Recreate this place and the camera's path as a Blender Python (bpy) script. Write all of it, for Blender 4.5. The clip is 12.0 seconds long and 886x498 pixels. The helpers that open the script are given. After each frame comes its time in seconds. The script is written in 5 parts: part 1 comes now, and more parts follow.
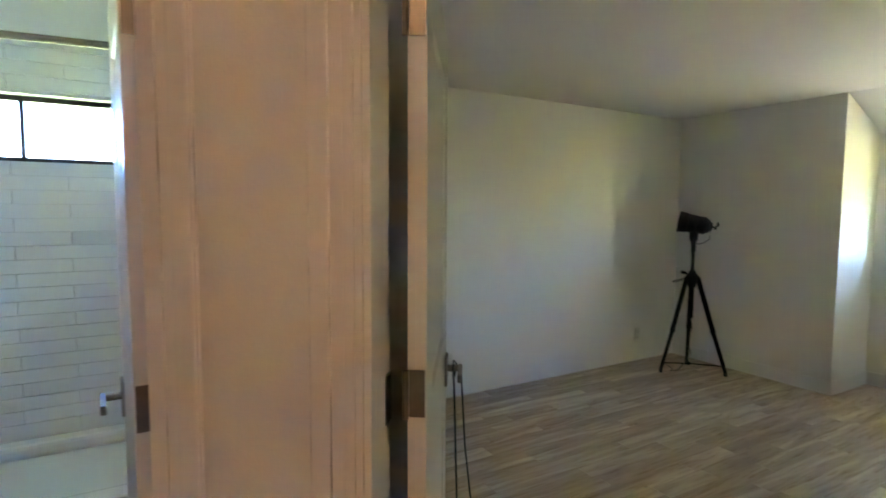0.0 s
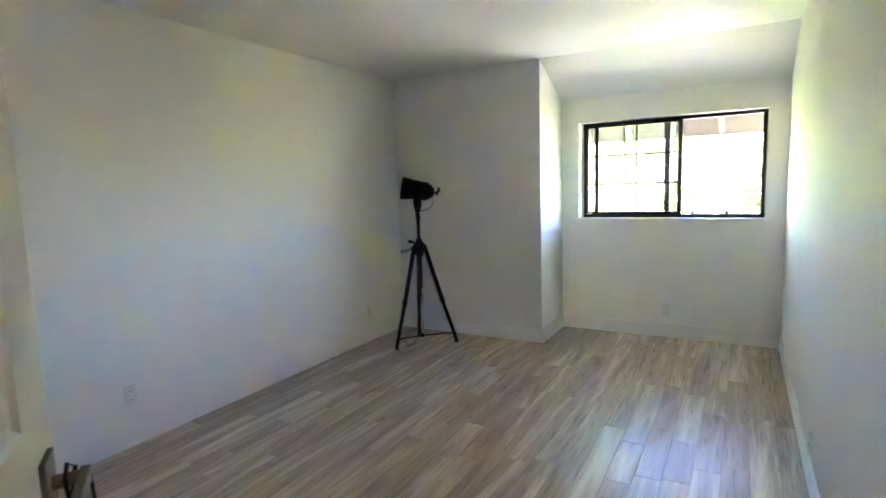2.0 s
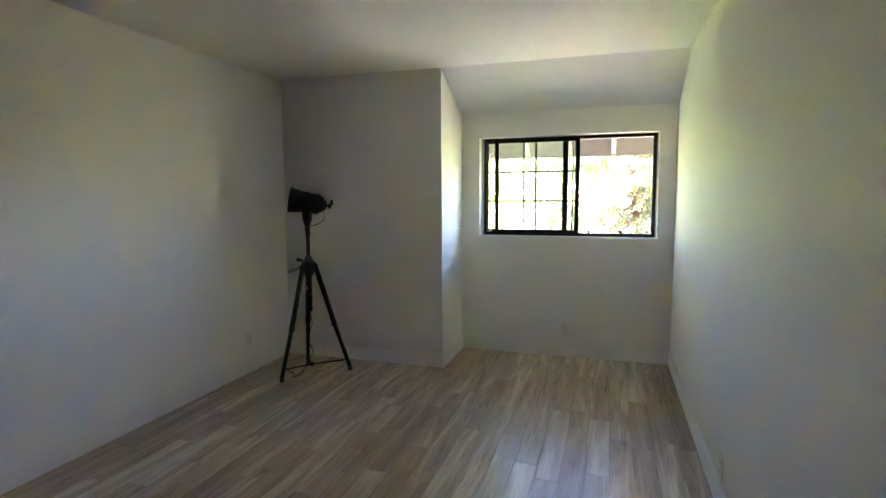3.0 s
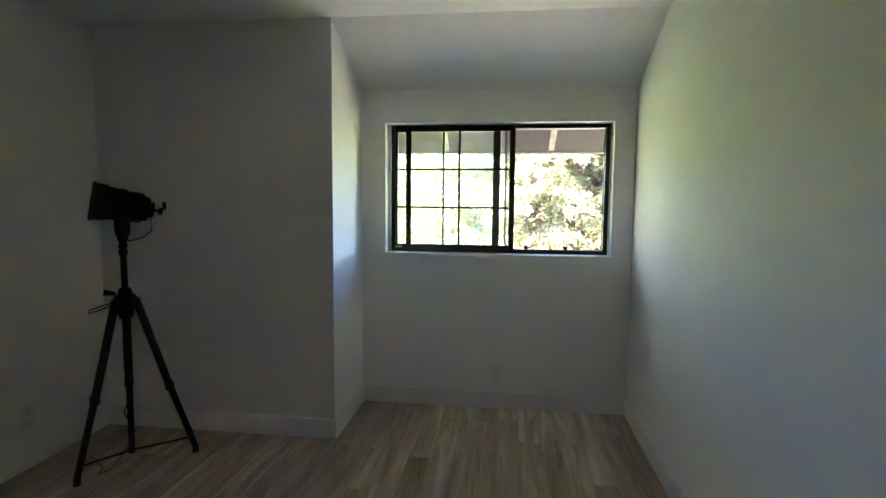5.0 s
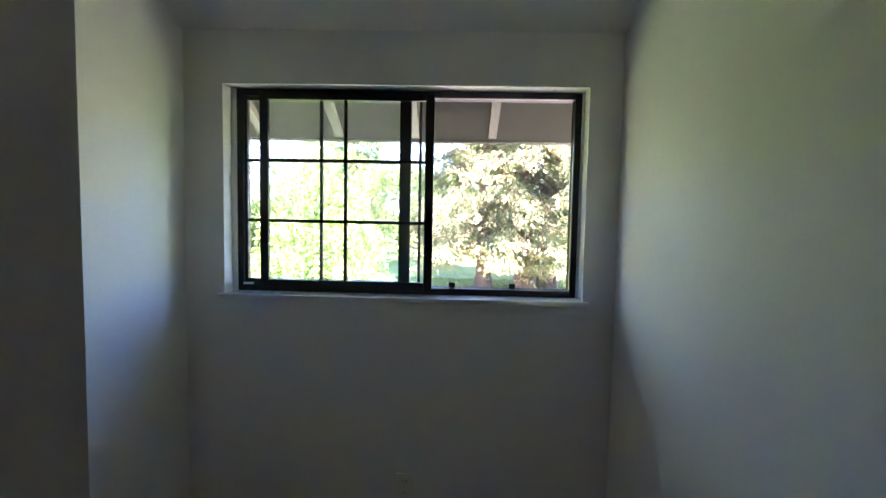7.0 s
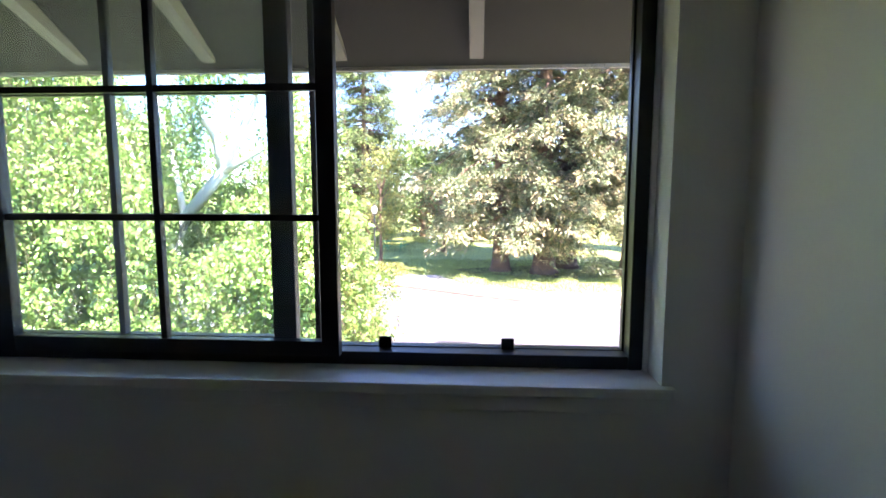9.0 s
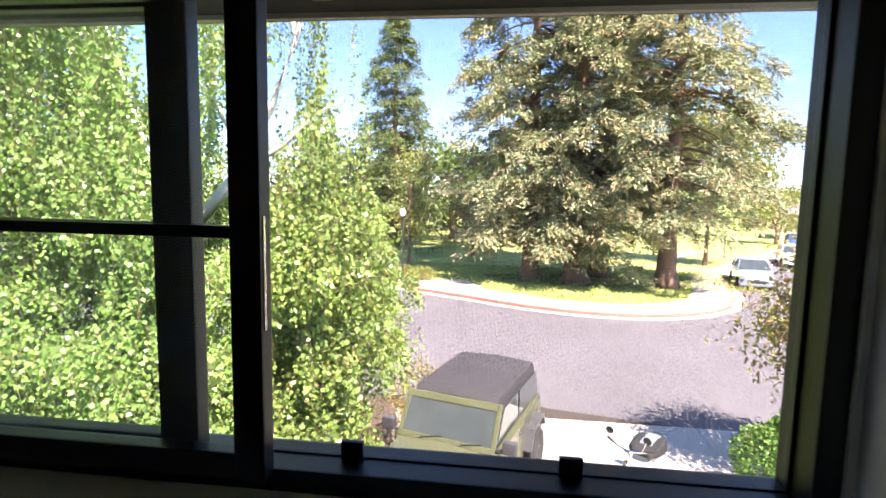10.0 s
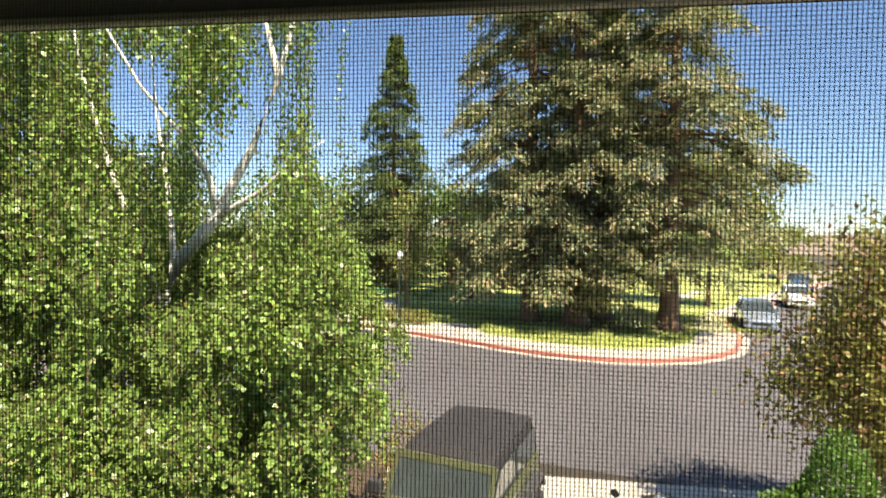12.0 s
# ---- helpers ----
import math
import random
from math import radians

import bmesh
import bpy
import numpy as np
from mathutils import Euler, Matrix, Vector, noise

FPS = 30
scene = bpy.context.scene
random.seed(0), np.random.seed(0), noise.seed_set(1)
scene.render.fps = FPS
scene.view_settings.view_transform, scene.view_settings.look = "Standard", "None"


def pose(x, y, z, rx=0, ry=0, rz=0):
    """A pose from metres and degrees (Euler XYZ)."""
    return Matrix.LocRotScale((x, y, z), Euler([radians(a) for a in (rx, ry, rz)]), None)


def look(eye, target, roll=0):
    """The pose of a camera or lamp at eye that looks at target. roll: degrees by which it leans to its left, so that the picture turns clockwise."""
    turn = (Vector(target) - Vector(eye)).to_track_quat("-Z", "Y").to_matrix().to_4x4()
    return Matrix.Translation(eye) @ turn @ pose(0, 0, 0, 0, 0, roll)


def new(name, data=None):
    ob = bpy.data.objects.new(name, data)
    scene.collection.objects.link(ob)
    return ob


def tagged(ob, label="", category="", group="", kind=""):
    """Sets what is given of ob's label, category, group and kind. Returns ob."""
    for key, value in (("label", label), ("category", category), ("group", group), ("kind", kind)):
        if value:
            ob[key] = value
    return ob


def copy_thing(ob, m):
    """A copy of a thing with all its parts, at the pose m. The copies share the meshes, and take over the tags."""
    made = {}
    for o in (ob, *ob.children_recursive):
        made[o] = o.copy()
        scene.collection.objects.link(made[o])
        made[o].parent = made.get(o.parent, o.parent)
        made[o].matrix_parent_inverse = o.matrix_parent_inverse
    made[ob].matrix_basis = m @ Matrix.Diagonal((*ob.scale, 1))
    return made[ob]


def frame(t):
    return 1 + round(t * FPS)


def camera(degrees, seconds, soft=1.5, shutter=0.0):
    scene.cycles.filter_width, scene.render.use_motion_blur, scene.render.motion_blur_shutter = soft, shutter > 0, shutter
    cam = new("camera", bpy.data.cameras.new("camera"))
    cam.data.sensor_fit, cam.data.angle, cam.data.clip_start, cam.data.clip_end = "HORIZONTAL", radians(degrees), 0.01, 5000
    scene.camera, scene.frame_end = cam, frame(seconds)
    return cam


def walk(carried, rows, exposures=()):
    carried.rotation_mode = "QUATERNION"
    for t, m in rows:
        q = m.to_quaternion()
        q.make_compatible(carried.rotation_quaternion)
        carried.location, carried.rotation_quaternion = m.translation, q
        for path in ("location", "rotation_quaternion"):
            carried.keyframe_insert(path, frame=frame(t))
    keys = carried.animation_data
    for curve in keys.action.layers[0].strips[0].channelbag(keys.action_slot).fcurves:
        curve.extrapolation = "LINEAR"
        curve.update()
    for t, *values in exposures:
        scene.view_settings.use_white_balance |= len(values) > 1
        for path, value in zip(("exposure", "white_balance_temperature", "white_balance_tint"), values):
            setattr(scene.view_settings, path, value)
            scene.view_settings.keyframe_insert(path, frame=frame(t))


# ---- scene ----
PATH = [
    (0, (0.237, -5.464, 1.507), (-1.491, -4.469, 1.356), 0.3),
    (0.5, (0.136, -5.336, 1.466), (-1.368, -4.041, 1.217), -0.8),
    (1, (0.03, -5.163, 1.461), (-1.381, -3.76, 1.257), -1.8),
    (1.5, (-0.077, -5.061, 1.45), (-1.38, -3.563, 1.212), -1.6),
    (2, (-0.313, -4.965, 1.417), (-1.298, -3.241, 1.177), -1.9),
    (2.5, (-0.436, -4.864, 1.463), (-1.125, -3.002, 1.22), -3.0),
    (3, (-0.514, -4.685, 1.427), (-1.116, -2.788, 1.227), -0.3),
    (3.5, (-0.584, -4.411, 1.426), (-0.923, -2.443, 1.305), 0.2),
    (3.7, (-0.653, -4.295, 1.399), (-0.937, -2.32, 1.249), 1.0),
    (5.3, (-0.814, -3.358, 1.421), (-1.025, -1.376, 1.247), 0.1),
    (5.5, (-0.813, -3.222, 1.429), (-0.971, -1.232, 1.3), 0.0),
    (6, (-0.87, -2.849, 1.439), (-0.839, -0.852, 1.331), -0.1),
    (6.5, (-0.799, -2.533, 1.428), (-0.784, -0.539, 1.268), 0.4),
    (6.9, (-0.672, -2.259, 1.436), (-0.745, -0.264, 1.316), 1.6),
    (7, (-0.659, -2.19, 1.438), (-0.716, -0.196, 1.292), 1.1),
    (7.2, (-0.664, -2.056, 1.432), (-0.726, -0.065, 1.248), 0.8),
    (9, (-0.486, -0.982, 1.438), (-0.614, 1.001, 1.214), 0.0),
    (9.5, (-0.489, -0.676, 1.434), (-0.658, 1.311, 1.280), -0.2),
    (10, (-0.502, -0.483, 1.429), (-0.740, 1.492, 1.217), 1.1),
    (10.5, (-0.447, -0.315, 1.419), (-0.88, 1.628, 1.224), 1.6),
    (11, (-0.386, -0.171, 1.426), (-0.77, 1.776, 1.183), 0.4),
    (11.5, (-0.376, -0.086, 1.448), (-0.642, 1.891, 1.297), 0.8),
    (12, (-0.395, -0.06, 1.496), (-0.639, 1.924, 1.439), 0.8),
]
cam = camera(80.4, 12.0, soft=1.5, shutter=0.2)
EXPOSURES = [(0.0, 6.95, 7000, 22), (0.5, 7.63, 6800, 16), (1.0, 7.8, 6400, 24), (1.5, 7.65, 6050, 28), (2.0, 7.45, 6200, 29), (3.0, 6.6, 6550, 31), (3.7, 6.0, 6500, 31), (5.5, 5.7, 6000, 29), (6.0, 5.45, 5900, 31), (7.0, 4.9, 5900, 32), (9.0, 3.75, 5800, 30), (9.5, 3.4, 5800, 28), (10.0, 2.75, 6400, 26), (10.5, 2.18, 6950, 18), (11.0, 1.93, 7050, 18), (11.5, 1.63, 7000, 13), (12.0, 1.45, 7100, 10)]
walk(cam, [(t, look(e, a, r)) for t, e, a, r in PATH], EXPOSURES)

# ---- sky and sun ----
SUN_DIR = Vector((0.34, -0.46, 0.84)).normalized()
world = bpy.data.worlds.new("sky")
scene.world = world
world.use_nodes = True
wn = world.node_tree
sky = wn.nodes.new("ShaderNodeTexSky")
sky.sky_type = "NISHITA"
sky.sun_disc = False
sky.sun_elevation = math.asin(SUN_DIR.z)
sky.sun_rotation = math.atan2(SUN_DIR.x, SUN_DIR.y)
sky.altitude = 1500
sky.dust_density = 0.05
sky.ozone_density = 5.0
wn.links.new(sky.outputs[0], wn.nodes["Background"].inputs[0])
wn.nodes["Background"].inputs[1].default_value = 0.088
sun = new("sun", bpy.data.lights.new("sun", "SUN"))
sun.data.energy = 5.0
sun.data.angle = radians(0.5)
sun.data.color = (1.0, 0.91, 0.76)
sun.matrix_world = look(SUN_DIR * 60, (0, 0, 0))

# ---- materials ----


def material(name, color, rough=0.6, metal=0.0, var=0.12, scale=6.0, fine=90.0, bump=0.15, spec=0.5, object_random=0.0, island=0.0, translucent=0.0, coat=0.0, bump_dist=0.004):
    """A surface with two scales of variation in colour and a fine relief."""
    m = bpy.data.materials.new(name)
    m.use_nodes = True
    nt = m.node_tree
    N, L = nt.nodes, nt.links
    b = N["Principled BSDF"]
    b.inputs["Roughness"].default_value = rough
    b.inputs["Metallic"].default_value = metal
    b.inputs["Specular IOR Level"].default_value = spec
    b.inputs["Coat Weight"].default_value = coat
    tc = N.new("ShaderNodeTexCoord")
    big = N.new("ShaderNodeTexNoise")
    big.inputs["Scale"].default_value = scale
    big.inputs["Detail"].default_value = 5
    small = N.new("ShaderNodeTexNoise")
    small.inputs["Scale"].default_value = fine
    small.inputs["Detail"].default_value = 3
    L.new(tc.outputs["Object"], big.inputs["Vector"])
    L.new(tc.outputs["Object"], small.inputs["Vector"])
    add = N.new("ShaderNodeMath")
    add.operation = "MULTIPLY_ADD"
    add.inputs[1].default_value = 0.4
    L.new(small.outputs[0], add.inputs[0])
    L.new(big.outputs[0], add.inputs[2])
    last = add
    if object_random or island:
        if object_random:
            info = N.new("ShaderNodeObjectInfo")
            src, amount = info.outputs["Random"], object_random
        else:
            info = N.new("ShaderNodeNewGeometry")
            src, amount = info.outputs["Random Per Island"], island
        more = N.new("ShaderNodeMath")
        more.operation = "MULTIPLY_ADD"
        more.inputs[1].default_value = amount
        L.new(src, more.inputs[0])
        L.new(add.outputs[0], more.inputs[2])
        last = more
    ramp = N.new("ShaderNodeMapRange")
    top = 1.4 + object_random + island
    ramp.inputs["From Min"].default_value = 0.35
    ramp.inputs["From Max"].default_value = top - 0.35
    ramp.inputs["To Min"].default_value = 1 - var
    ramp.inputs["To Max"].default_value = 1 + var
    L.new(last.outputs[0], ramp.inputs["Value"])
    mul = N.new("ShaderNodeVectorMath")
    mul.operation = "SCALE"
    mul.inputs[0].default_value = color
    L.new(ramp.outputs[0], mul.inputs["Scale"])
    L.new(mul.outputs[0], b.inputs["Base Color"])
    if bump:
        bp = N.new("ShaderNodeBump")
        bp.inputs["Strength"].default_value = bump
        bp.inputs["Distance"].default_value = bump_dist
        L.new(small.outputs[0], bp.inputs["Height"])
        L.new(bp.outputs[0], b.inputs["Normal"])
    if translucent:
        tr = N.new("ShaderNodeBsdfTranslucent")
        L.new(mul.outputs[0], tr.inputs["Color"])
        mix = N.new("ShaderNodeMixShader")
        mix.inputs[0].default_value = translucent
        L.new(b.outputs[0], mix.inputs[1])
        L.new(tr.outputs[0], mix.inputs[2])
        L.new(mix.outputs[0], N["Material Output"].inputs["Surface"])
    return m


def glass_material(name, tint, rough=0.0, haze=0.0):
    m = bpy.data.materials.new(name)
    m.use_nodes = True
    nt = m.node_tree
    N, L = nt.nodes, nt.links
    N.remove(N["Principled BSDF"])
    clear = N.new("ShaderNodeBsdfTransparent")
    clear.inputs[0].default_value = (*tint, 1)
    gloss = N.new("ShaderNodeBsdfGlossy")
    gloss.inputs["Roughness"].default_value = rough
    lw = N.new("ShaderNodeLayerWeight")
    power = N.new("ShaderNodeMath")
    power.operation = "POWER"
    power.inputs[1].default_value = 5.0
    fres = N.new("ShaderNodeMath")
    fres.operation = "MULTIPLY_ADD"
    fres.inputs[1].default_value = 0.9
    fres.inputs[2].default_value = 0.045
    mix = N.new("ShaderNodeMixShader")
    L.new(lw.outputs["Facing"], power.inputs[0])
    L.new(power.outputs[0], fres.inputs[0])
    L.new(fres.outputs[0], mix.inputs[0])
    L.new(clear.outputs[0], mix.inputs[1])
    L.new(gloss.outputs[0], mix.inputs[2])
    out = mix
    if haze:
        d = N.new("ShaderNodeBsdfTranslucent")
        d.inputs[0].default_value = (0.8, 0.85, 0.85, 1)
        dirt = N.new("ShaderNodeTexNoise")
        dirt.inputs["Scale"].default_value = 3.0
        dirt.inputs["Detail"].default_value = 4
        r = N.new("ShaderNodeMapRange")
        r.inputs["To Max"].default_value = haze * 2
        L.new(dirt.outputs[0], r.inputs[0])
        out = N.new("ShaderNodeMixShader")
        L.new(r.outputs[0], out.inputs[0])
        L.new(mix.outputs[0], out.inputs[1])
        L.new(d.outputs[0], out.inputs[2])
    L.new(out.outputs[0], N["Material Output"].inputs["Surface"])
    return m


def plank_material():
    """Pale whitewashed acacia with brown heart, light sapwood streaks and knots; each board its own tone."""
    m = bpy.data.materials.new("acacia_boards")
    m.use_nodes = True
    nt = m.node_tree
    N, L = nt.nodes, nt.links
    b = N["Principled BSDF"]
    tc = N.new("ShaderNodeTexCoord")
    info = N.new("ShaderNodeObjectInfo")
    shift = N.new("ShaderNodeVectorMath")
    shift.operation = "MULTIPLY_ADD"
    shift.inputs[1].default_value = (37.0, 91.0, 53.0)
    cmb = N.new("ShaderNodeCombineXYZ")
    for k in range(3):
        L.new(info.outputs["Random"], cmb.inputs[k])
    L.new(cmb.outputs[0], shift.inputs[0])
    L.new(tc.outputs["Object"], shift.inputs[2])

    def grain(sx, sy, detail, dist):
        mp = N.new("ShaderNodeMapping")
        mp.inputs["Scale"].default_value = (sx, sy, 1)
        L.new(shift.outputs[0], mp.inputs[0])
        nz = N.new("ShaderNodeTexNoise")
        nz.inputs["Scale"].default_value = 1.0
        nz.inputs["Detail"].default_value = detail
        nz.inputs["Distortion"].default_value = dist
        L.new(mp.outputs[0], nz.inputs["Vector"])
        return nz

    fine = grain(150.0, 5.0, 6, 0.4)
    streak = grain(12.0, 1.0, 3, 0.9)
    knots = grain(11.0, 6.0, 2, 0.0)
    ramp = N.new("ShaderNodeValToRGB")
    els = ramp.color_ramp.elements
    els[0].position, els[0].color = 0.27, (0.35, 0.255, 0.18, 1)
    els[1].position, els[1].color = 0.76, (0.74, 0.65, 0.51, 1)
    mid = els.new(0.5)
    mid.color = (0.485, 0.37, 0.27, 1)
    s1 = N.new("ShaderNodeMath")
    s1.operation = "MULTIPLY_ADD"
    s1.inputs[1].default_value = 0.20
    L.new(info.outputs["Random"], s1.inputs[0])
    L.new(streak.outputs[0], s1.inputs[2])
    s2 = N.new("ShaderNodeMath")
    s2.operation = "MULTIPLY_ADD"
    s2.inputs[1].default_value = 0.10
    L.new(fine.outputs[0], s2.inputs[0])
    L.new(s1.outputs[0], s2.inputs[2])
    s3 = N.new("ShaderNodeMath")
    s3.operation = "SUBTRACT"
    s3.inputs[1].default_value = 0.155
    L.new(s2.outputs[0], s3.inputs[0])
    L.new(s3.outputs[0], ramp.inputs[0])
    kr = N.new("ShaderNodeMapRange")
    kr.inputs["From Min"].default_value = 0.74
    kr.inputs["From Max"].default_value = 0.80
    kr.inputs["To Min"].default_value = 1.0
    kr.inputs["To Max"].default_value = 0.4
    L.new(knots.outputs[0], kr.inputs[0])
    sc = N.new("ShaderNodeVectorMath")
    sc.operation = "SCALE"
    L.new(ramp.outputs[0], sc.inputs[0])
    L.new(kr.outputs[0], sc.inputs["Scale"])
    L.new(sc.outputs[0], b.inputs["Base Color"])
    rr = N.new("ShaderNodeMapRange")
    rr.inputs["To Min"].default_value = 0.21
    rr.inputs["To Max"].default_value = 0.37
    L.new(fine.outputs[0], rr.inputs[0])
    L.new(rr.outputs[0], b.inputs["Roughness"])
    bp = N.new("ShaderNodeBump")
    bp.inputs["Strength"].default_value = 0.10
    bp.inputs["Distance"].default_value = 0.001
    L.new(fine.outputs[0], bp.inputs["Height"])
    L.new(bp.outputs[0], b.inputs["Normal"])
    return m


M_WALL = material("wall_paint", (0.86, 0.85, 0.82), 0.62, var=0.02, scale=1.5, fine=140, bump=0.12)
M_CEIL = material("ceiling_paint", (0.86, 0.85, 0.83), 0.8, var=0.02, scale=1.5, fine=110, bump=0.2)
M_TRIM = material("trim_paint", (0.87, 0.86, 0.84), 0.32, var=0.02, scale=3, fine=60, bump=0.03)
M_DOOR = material("door_paint", (0.79, 0.77, 0.71), 0.4, var=0.03, scale=3, fine=60, bump=0.05)
M_PLANK = plank_material()
M_SUB = material("dark_joint", (0.05, 0.04, 0.03), 0.9)
M_BLACK = material("black_metal", (0.004, 0.004, 0.004), 0.6, metal=0.0, spec=0.25, var=0.2, scale=9, fine=200, bump=0.05)
M_FRAME = material("black_aluminium", (0.007, 0.007, 0.008), 0.4, var=0.25, scale=12, fine=220, bump=0.05)
M_BRONZE = material("dark_nickel", (0.22, 0.19, 0.16), 0.32, metal=1.0, var=0.2, scale=20, fine=300, bump=0.05)
M_NICKEL = material("satin_nickel", (0.42, 0.41, 0.40), 0.25, metal=1.0, var=0.08)
M_CHROME = material("chrome", (0.75, 0.75, 0.75), 0.12, metal=1.0, var=0.05)
M_CORD = material("black_cord", (0.015, 0.015, 0.015), 0.5, var=0.1)
M_PLASTIC = material("white_plastic", (0.78, 0.77, 0.73), 0.35, var=0.02, bump=0.02)
M_SLOT = material("dark_slot", (0.03, 0.03, 0.03), 0.6, var=0.05)
M_GLASS = glass_material("window_glass", (0.93, 0.97, 0.96), 0.0, haze=0.012)
M_OBSCURE = glass_material("obscure_glass", (0.56, 0.65, 0.77), 0.2)
M_CARGLASS = material("tinted_glass", (0.055, 0.068, 0.07), 0.04, var=0.3, scale=3, bump=0.0, spec=0.6, coat=0.4)
M_WIRE = material("screen_wire", (0.03, 0.03, 0.032), 0.6, var=0.05, bump=0.0)
M_TILE = material("white_glazed_tile", (0.72, 0.73, 0.74), 0.12, var=0.03, object_random=0.4, bump=0.02)
M_GROUT = material("grout", (0.69, 0.70, 0.71), 0.8, var=0.03, bump=0.05)
M_TUB = material("white_enamel", (0.78, 0.79, 0.8), 0.15, var=0.02, bump=0.0)
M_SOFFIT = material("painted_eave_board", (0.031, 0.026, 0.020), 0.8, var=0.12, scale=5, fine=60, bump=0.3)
M_RAFTER = material("pale_rafter_paint", (0.22, 0.20, 0.175), 0.6, var=0.08, scale=8, fine=60, bump=0.2)
M_STUCCO = material("stucco", (0.55, 0.49, 0.41), 0.9, var=0.08, scale=2, fine=60, bump=0.5)
M_ROOF = material("roof_shingle", (0.20, 0.16, 0.13), 0.9, var=0.3, scale=3, fine=30, bump=0.6, object_random=0.4, bump_dist=0.02)
M_GREYSHINGLE = material("grey_shingle", (0.27, 0.26, 0.25), 0.9, var=0.3, scale=4, fine=60, bump=0.6, bump_dist=0.01)
M_ASPHALT = material("asphalt", (0.112, 0.105, 0.110), 0.85, var=0.2, scale=0.25, fine=40, bump=0.5, bump_dist=0.01)
M_CONCRETE = material("pale_concrete", (0.46, 0.42, 0.36), 0.85, var=0.10, scale=0.7, fine=30, bump=0.3)
M_RED = material("red_kerb_paint", (0.46, 0.17, 0.13), 0.7, var=0.25, scale=3, fine=30, bump=0.3)
M_GRASS = material("lawn", (0.33, 0.37, 0.10), 0.9, var=0.45, scale=0.35, fine=9, bump=0.8, bump_dist=0.05)
M_GRASSBLADE = material("grass_blades", (0.36, 0.41, 0.13), 0.8, var=0.4, island=1.0, translucent=0.25, bump=0)
M_SOIL = material("bark_mulch", (0.085, 0.06, 0.04), 0.95, var=0.4, scale=2, fine=25, bump=0.8, bump_dist=0.03)
M_BIRCHBARK = material("white_birch_bark", (0.78, 0.74, 0.68), 0.8, var=0.3, scale=7, fine=40, bump=0.4, bump_dist=0.01)
M_BARK = material("red_brown_bark", (0.17, 0.105, 0.07), 0.9, var=0.4, scale=3, fine=25, bump=0.9, bump_dist=0.04)
M_BIRCHLEAF = material("birch_leaves", (0.192, 0.292, 0.065), 0.40, var=0.75, scale=1.1, fine=2, island=0.9, translucent=0.18, bump=0)
M_REDWOOD = material("redwood_needles", (0.235, 0.275, 0.135), 0.55, var=0.55, scale=0.35, fine=2, island=1.0, translucent=0.25, bump=0)
M_REDWOODTIP = material("redwood_tips", (0.46, 0.38, 0.21), 0.6, var=0.4, scale=0.4, fine=2, island=1.0, translucent=0.3, bump=0)
M_FIR = material("fir_needles", (0.13, 0.17, 0.06), 0.6, var=0.5, scale=0.4, fine=2, island=1.0, translucent=0.25, bump=0)
M_GREENLEAF = material("broad_leaves", (0.19, 0.27, 0.075), 0.45, var=0.5, scale=0.6, fine=2, island=1.0, translucent=0.35, bump=0)
M_YELLOWLEAF = material("yellow_green_leaves", (0.29, 0.29, 0.075), 0.5, var=0.4, scale=0.8, fine=2, island=1.0, translucent=0.35, bump=0)
M_RUSTLEAF = material("rust_leaves", (0.34, 0.205, 0.10), 0.5, var=0.4, scale=0.8, fine=2, island=1.0, translucent=0.35, bump=0)
M_BUSH = material("clipped_bush_leaves", (0.12, 0.25, 0.04), 0.5, var=0.5, scale=1.5, fine=4, island=1.0, translucent=0.35, bump=0)
M_JEEP = material("olive_paint", (0.088, 0.096, 0.050), 0.34, var=0.04, coat=0.35, bump=0.0)
M_CANVAS = material("charcoal_canvas", (0.034, 0.032, 0.034), 0.85, var=0.12, fine=300, bump=0.3, bump_dist=0.001)
M_RUBBER = material("black_rubber", (0.02, 0.02, 0.02), 0.75, var=0.2)
M_GREYPL = material("grey_plastic", (0.06, 0.06, 0.062), 0.55, var=0.1)
M_REDPAINT = material("red_trim", (0.45, 0.04, 0.03), 0.4, var=0.05)
M_SILVER = material("silver_paint", (0.36, 0.42, 0.50), 0.22, metal=0.4, var=0.03, coat=0.6, bump=0.0)
M_BLUEPAINT = material("blue_paint", (0.06, 0.12, 0.24), 0.22, var=0.03, coat=0.6, bump=0.0)
M_WHITEPAINT = material("white_car_paint", (0.75, 0.75, 0.74), 0.22, var=0.02, coat=0.6, bump=0.0)
M_TABLE = material("green_table_paint", (0.03, 0.24, 0.12), 0.4, var=0.1)
M_POLE = material("dark_pole_paint", (0.03, 0.035, 0.03), 0.45, var=0.1)
M_BEIGE = material("beige_siding", (0.52, 0.46, 0.38), 0.8, var=0.06)


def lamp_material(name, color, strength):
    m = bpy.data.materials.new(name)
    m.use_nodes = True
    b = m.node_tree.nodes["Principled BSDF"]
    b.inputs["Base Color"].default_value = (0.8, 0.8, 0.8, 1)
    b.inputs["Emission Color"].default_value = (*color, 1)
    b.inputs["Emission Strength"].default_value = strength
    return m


# ---- building helpers ----


def finish(name, bm, mat, parent=None, label="", smooth=False):
    """Links a bmesh as one mesh object."""
    me = bpy.data.meshes.new(name)
    bm.normal_update()
    bm.to_mesh(me)
    bm.free()
    me.materials.append(mat)
    if smooth:
        me.polygons.foreach_set("use_smooth", [True] * len(me.polygons))
    ob = new(name, me)
    if parent is not None:
        ob.parent = parent
    if label:
        tagged(ob, label)
    return ob


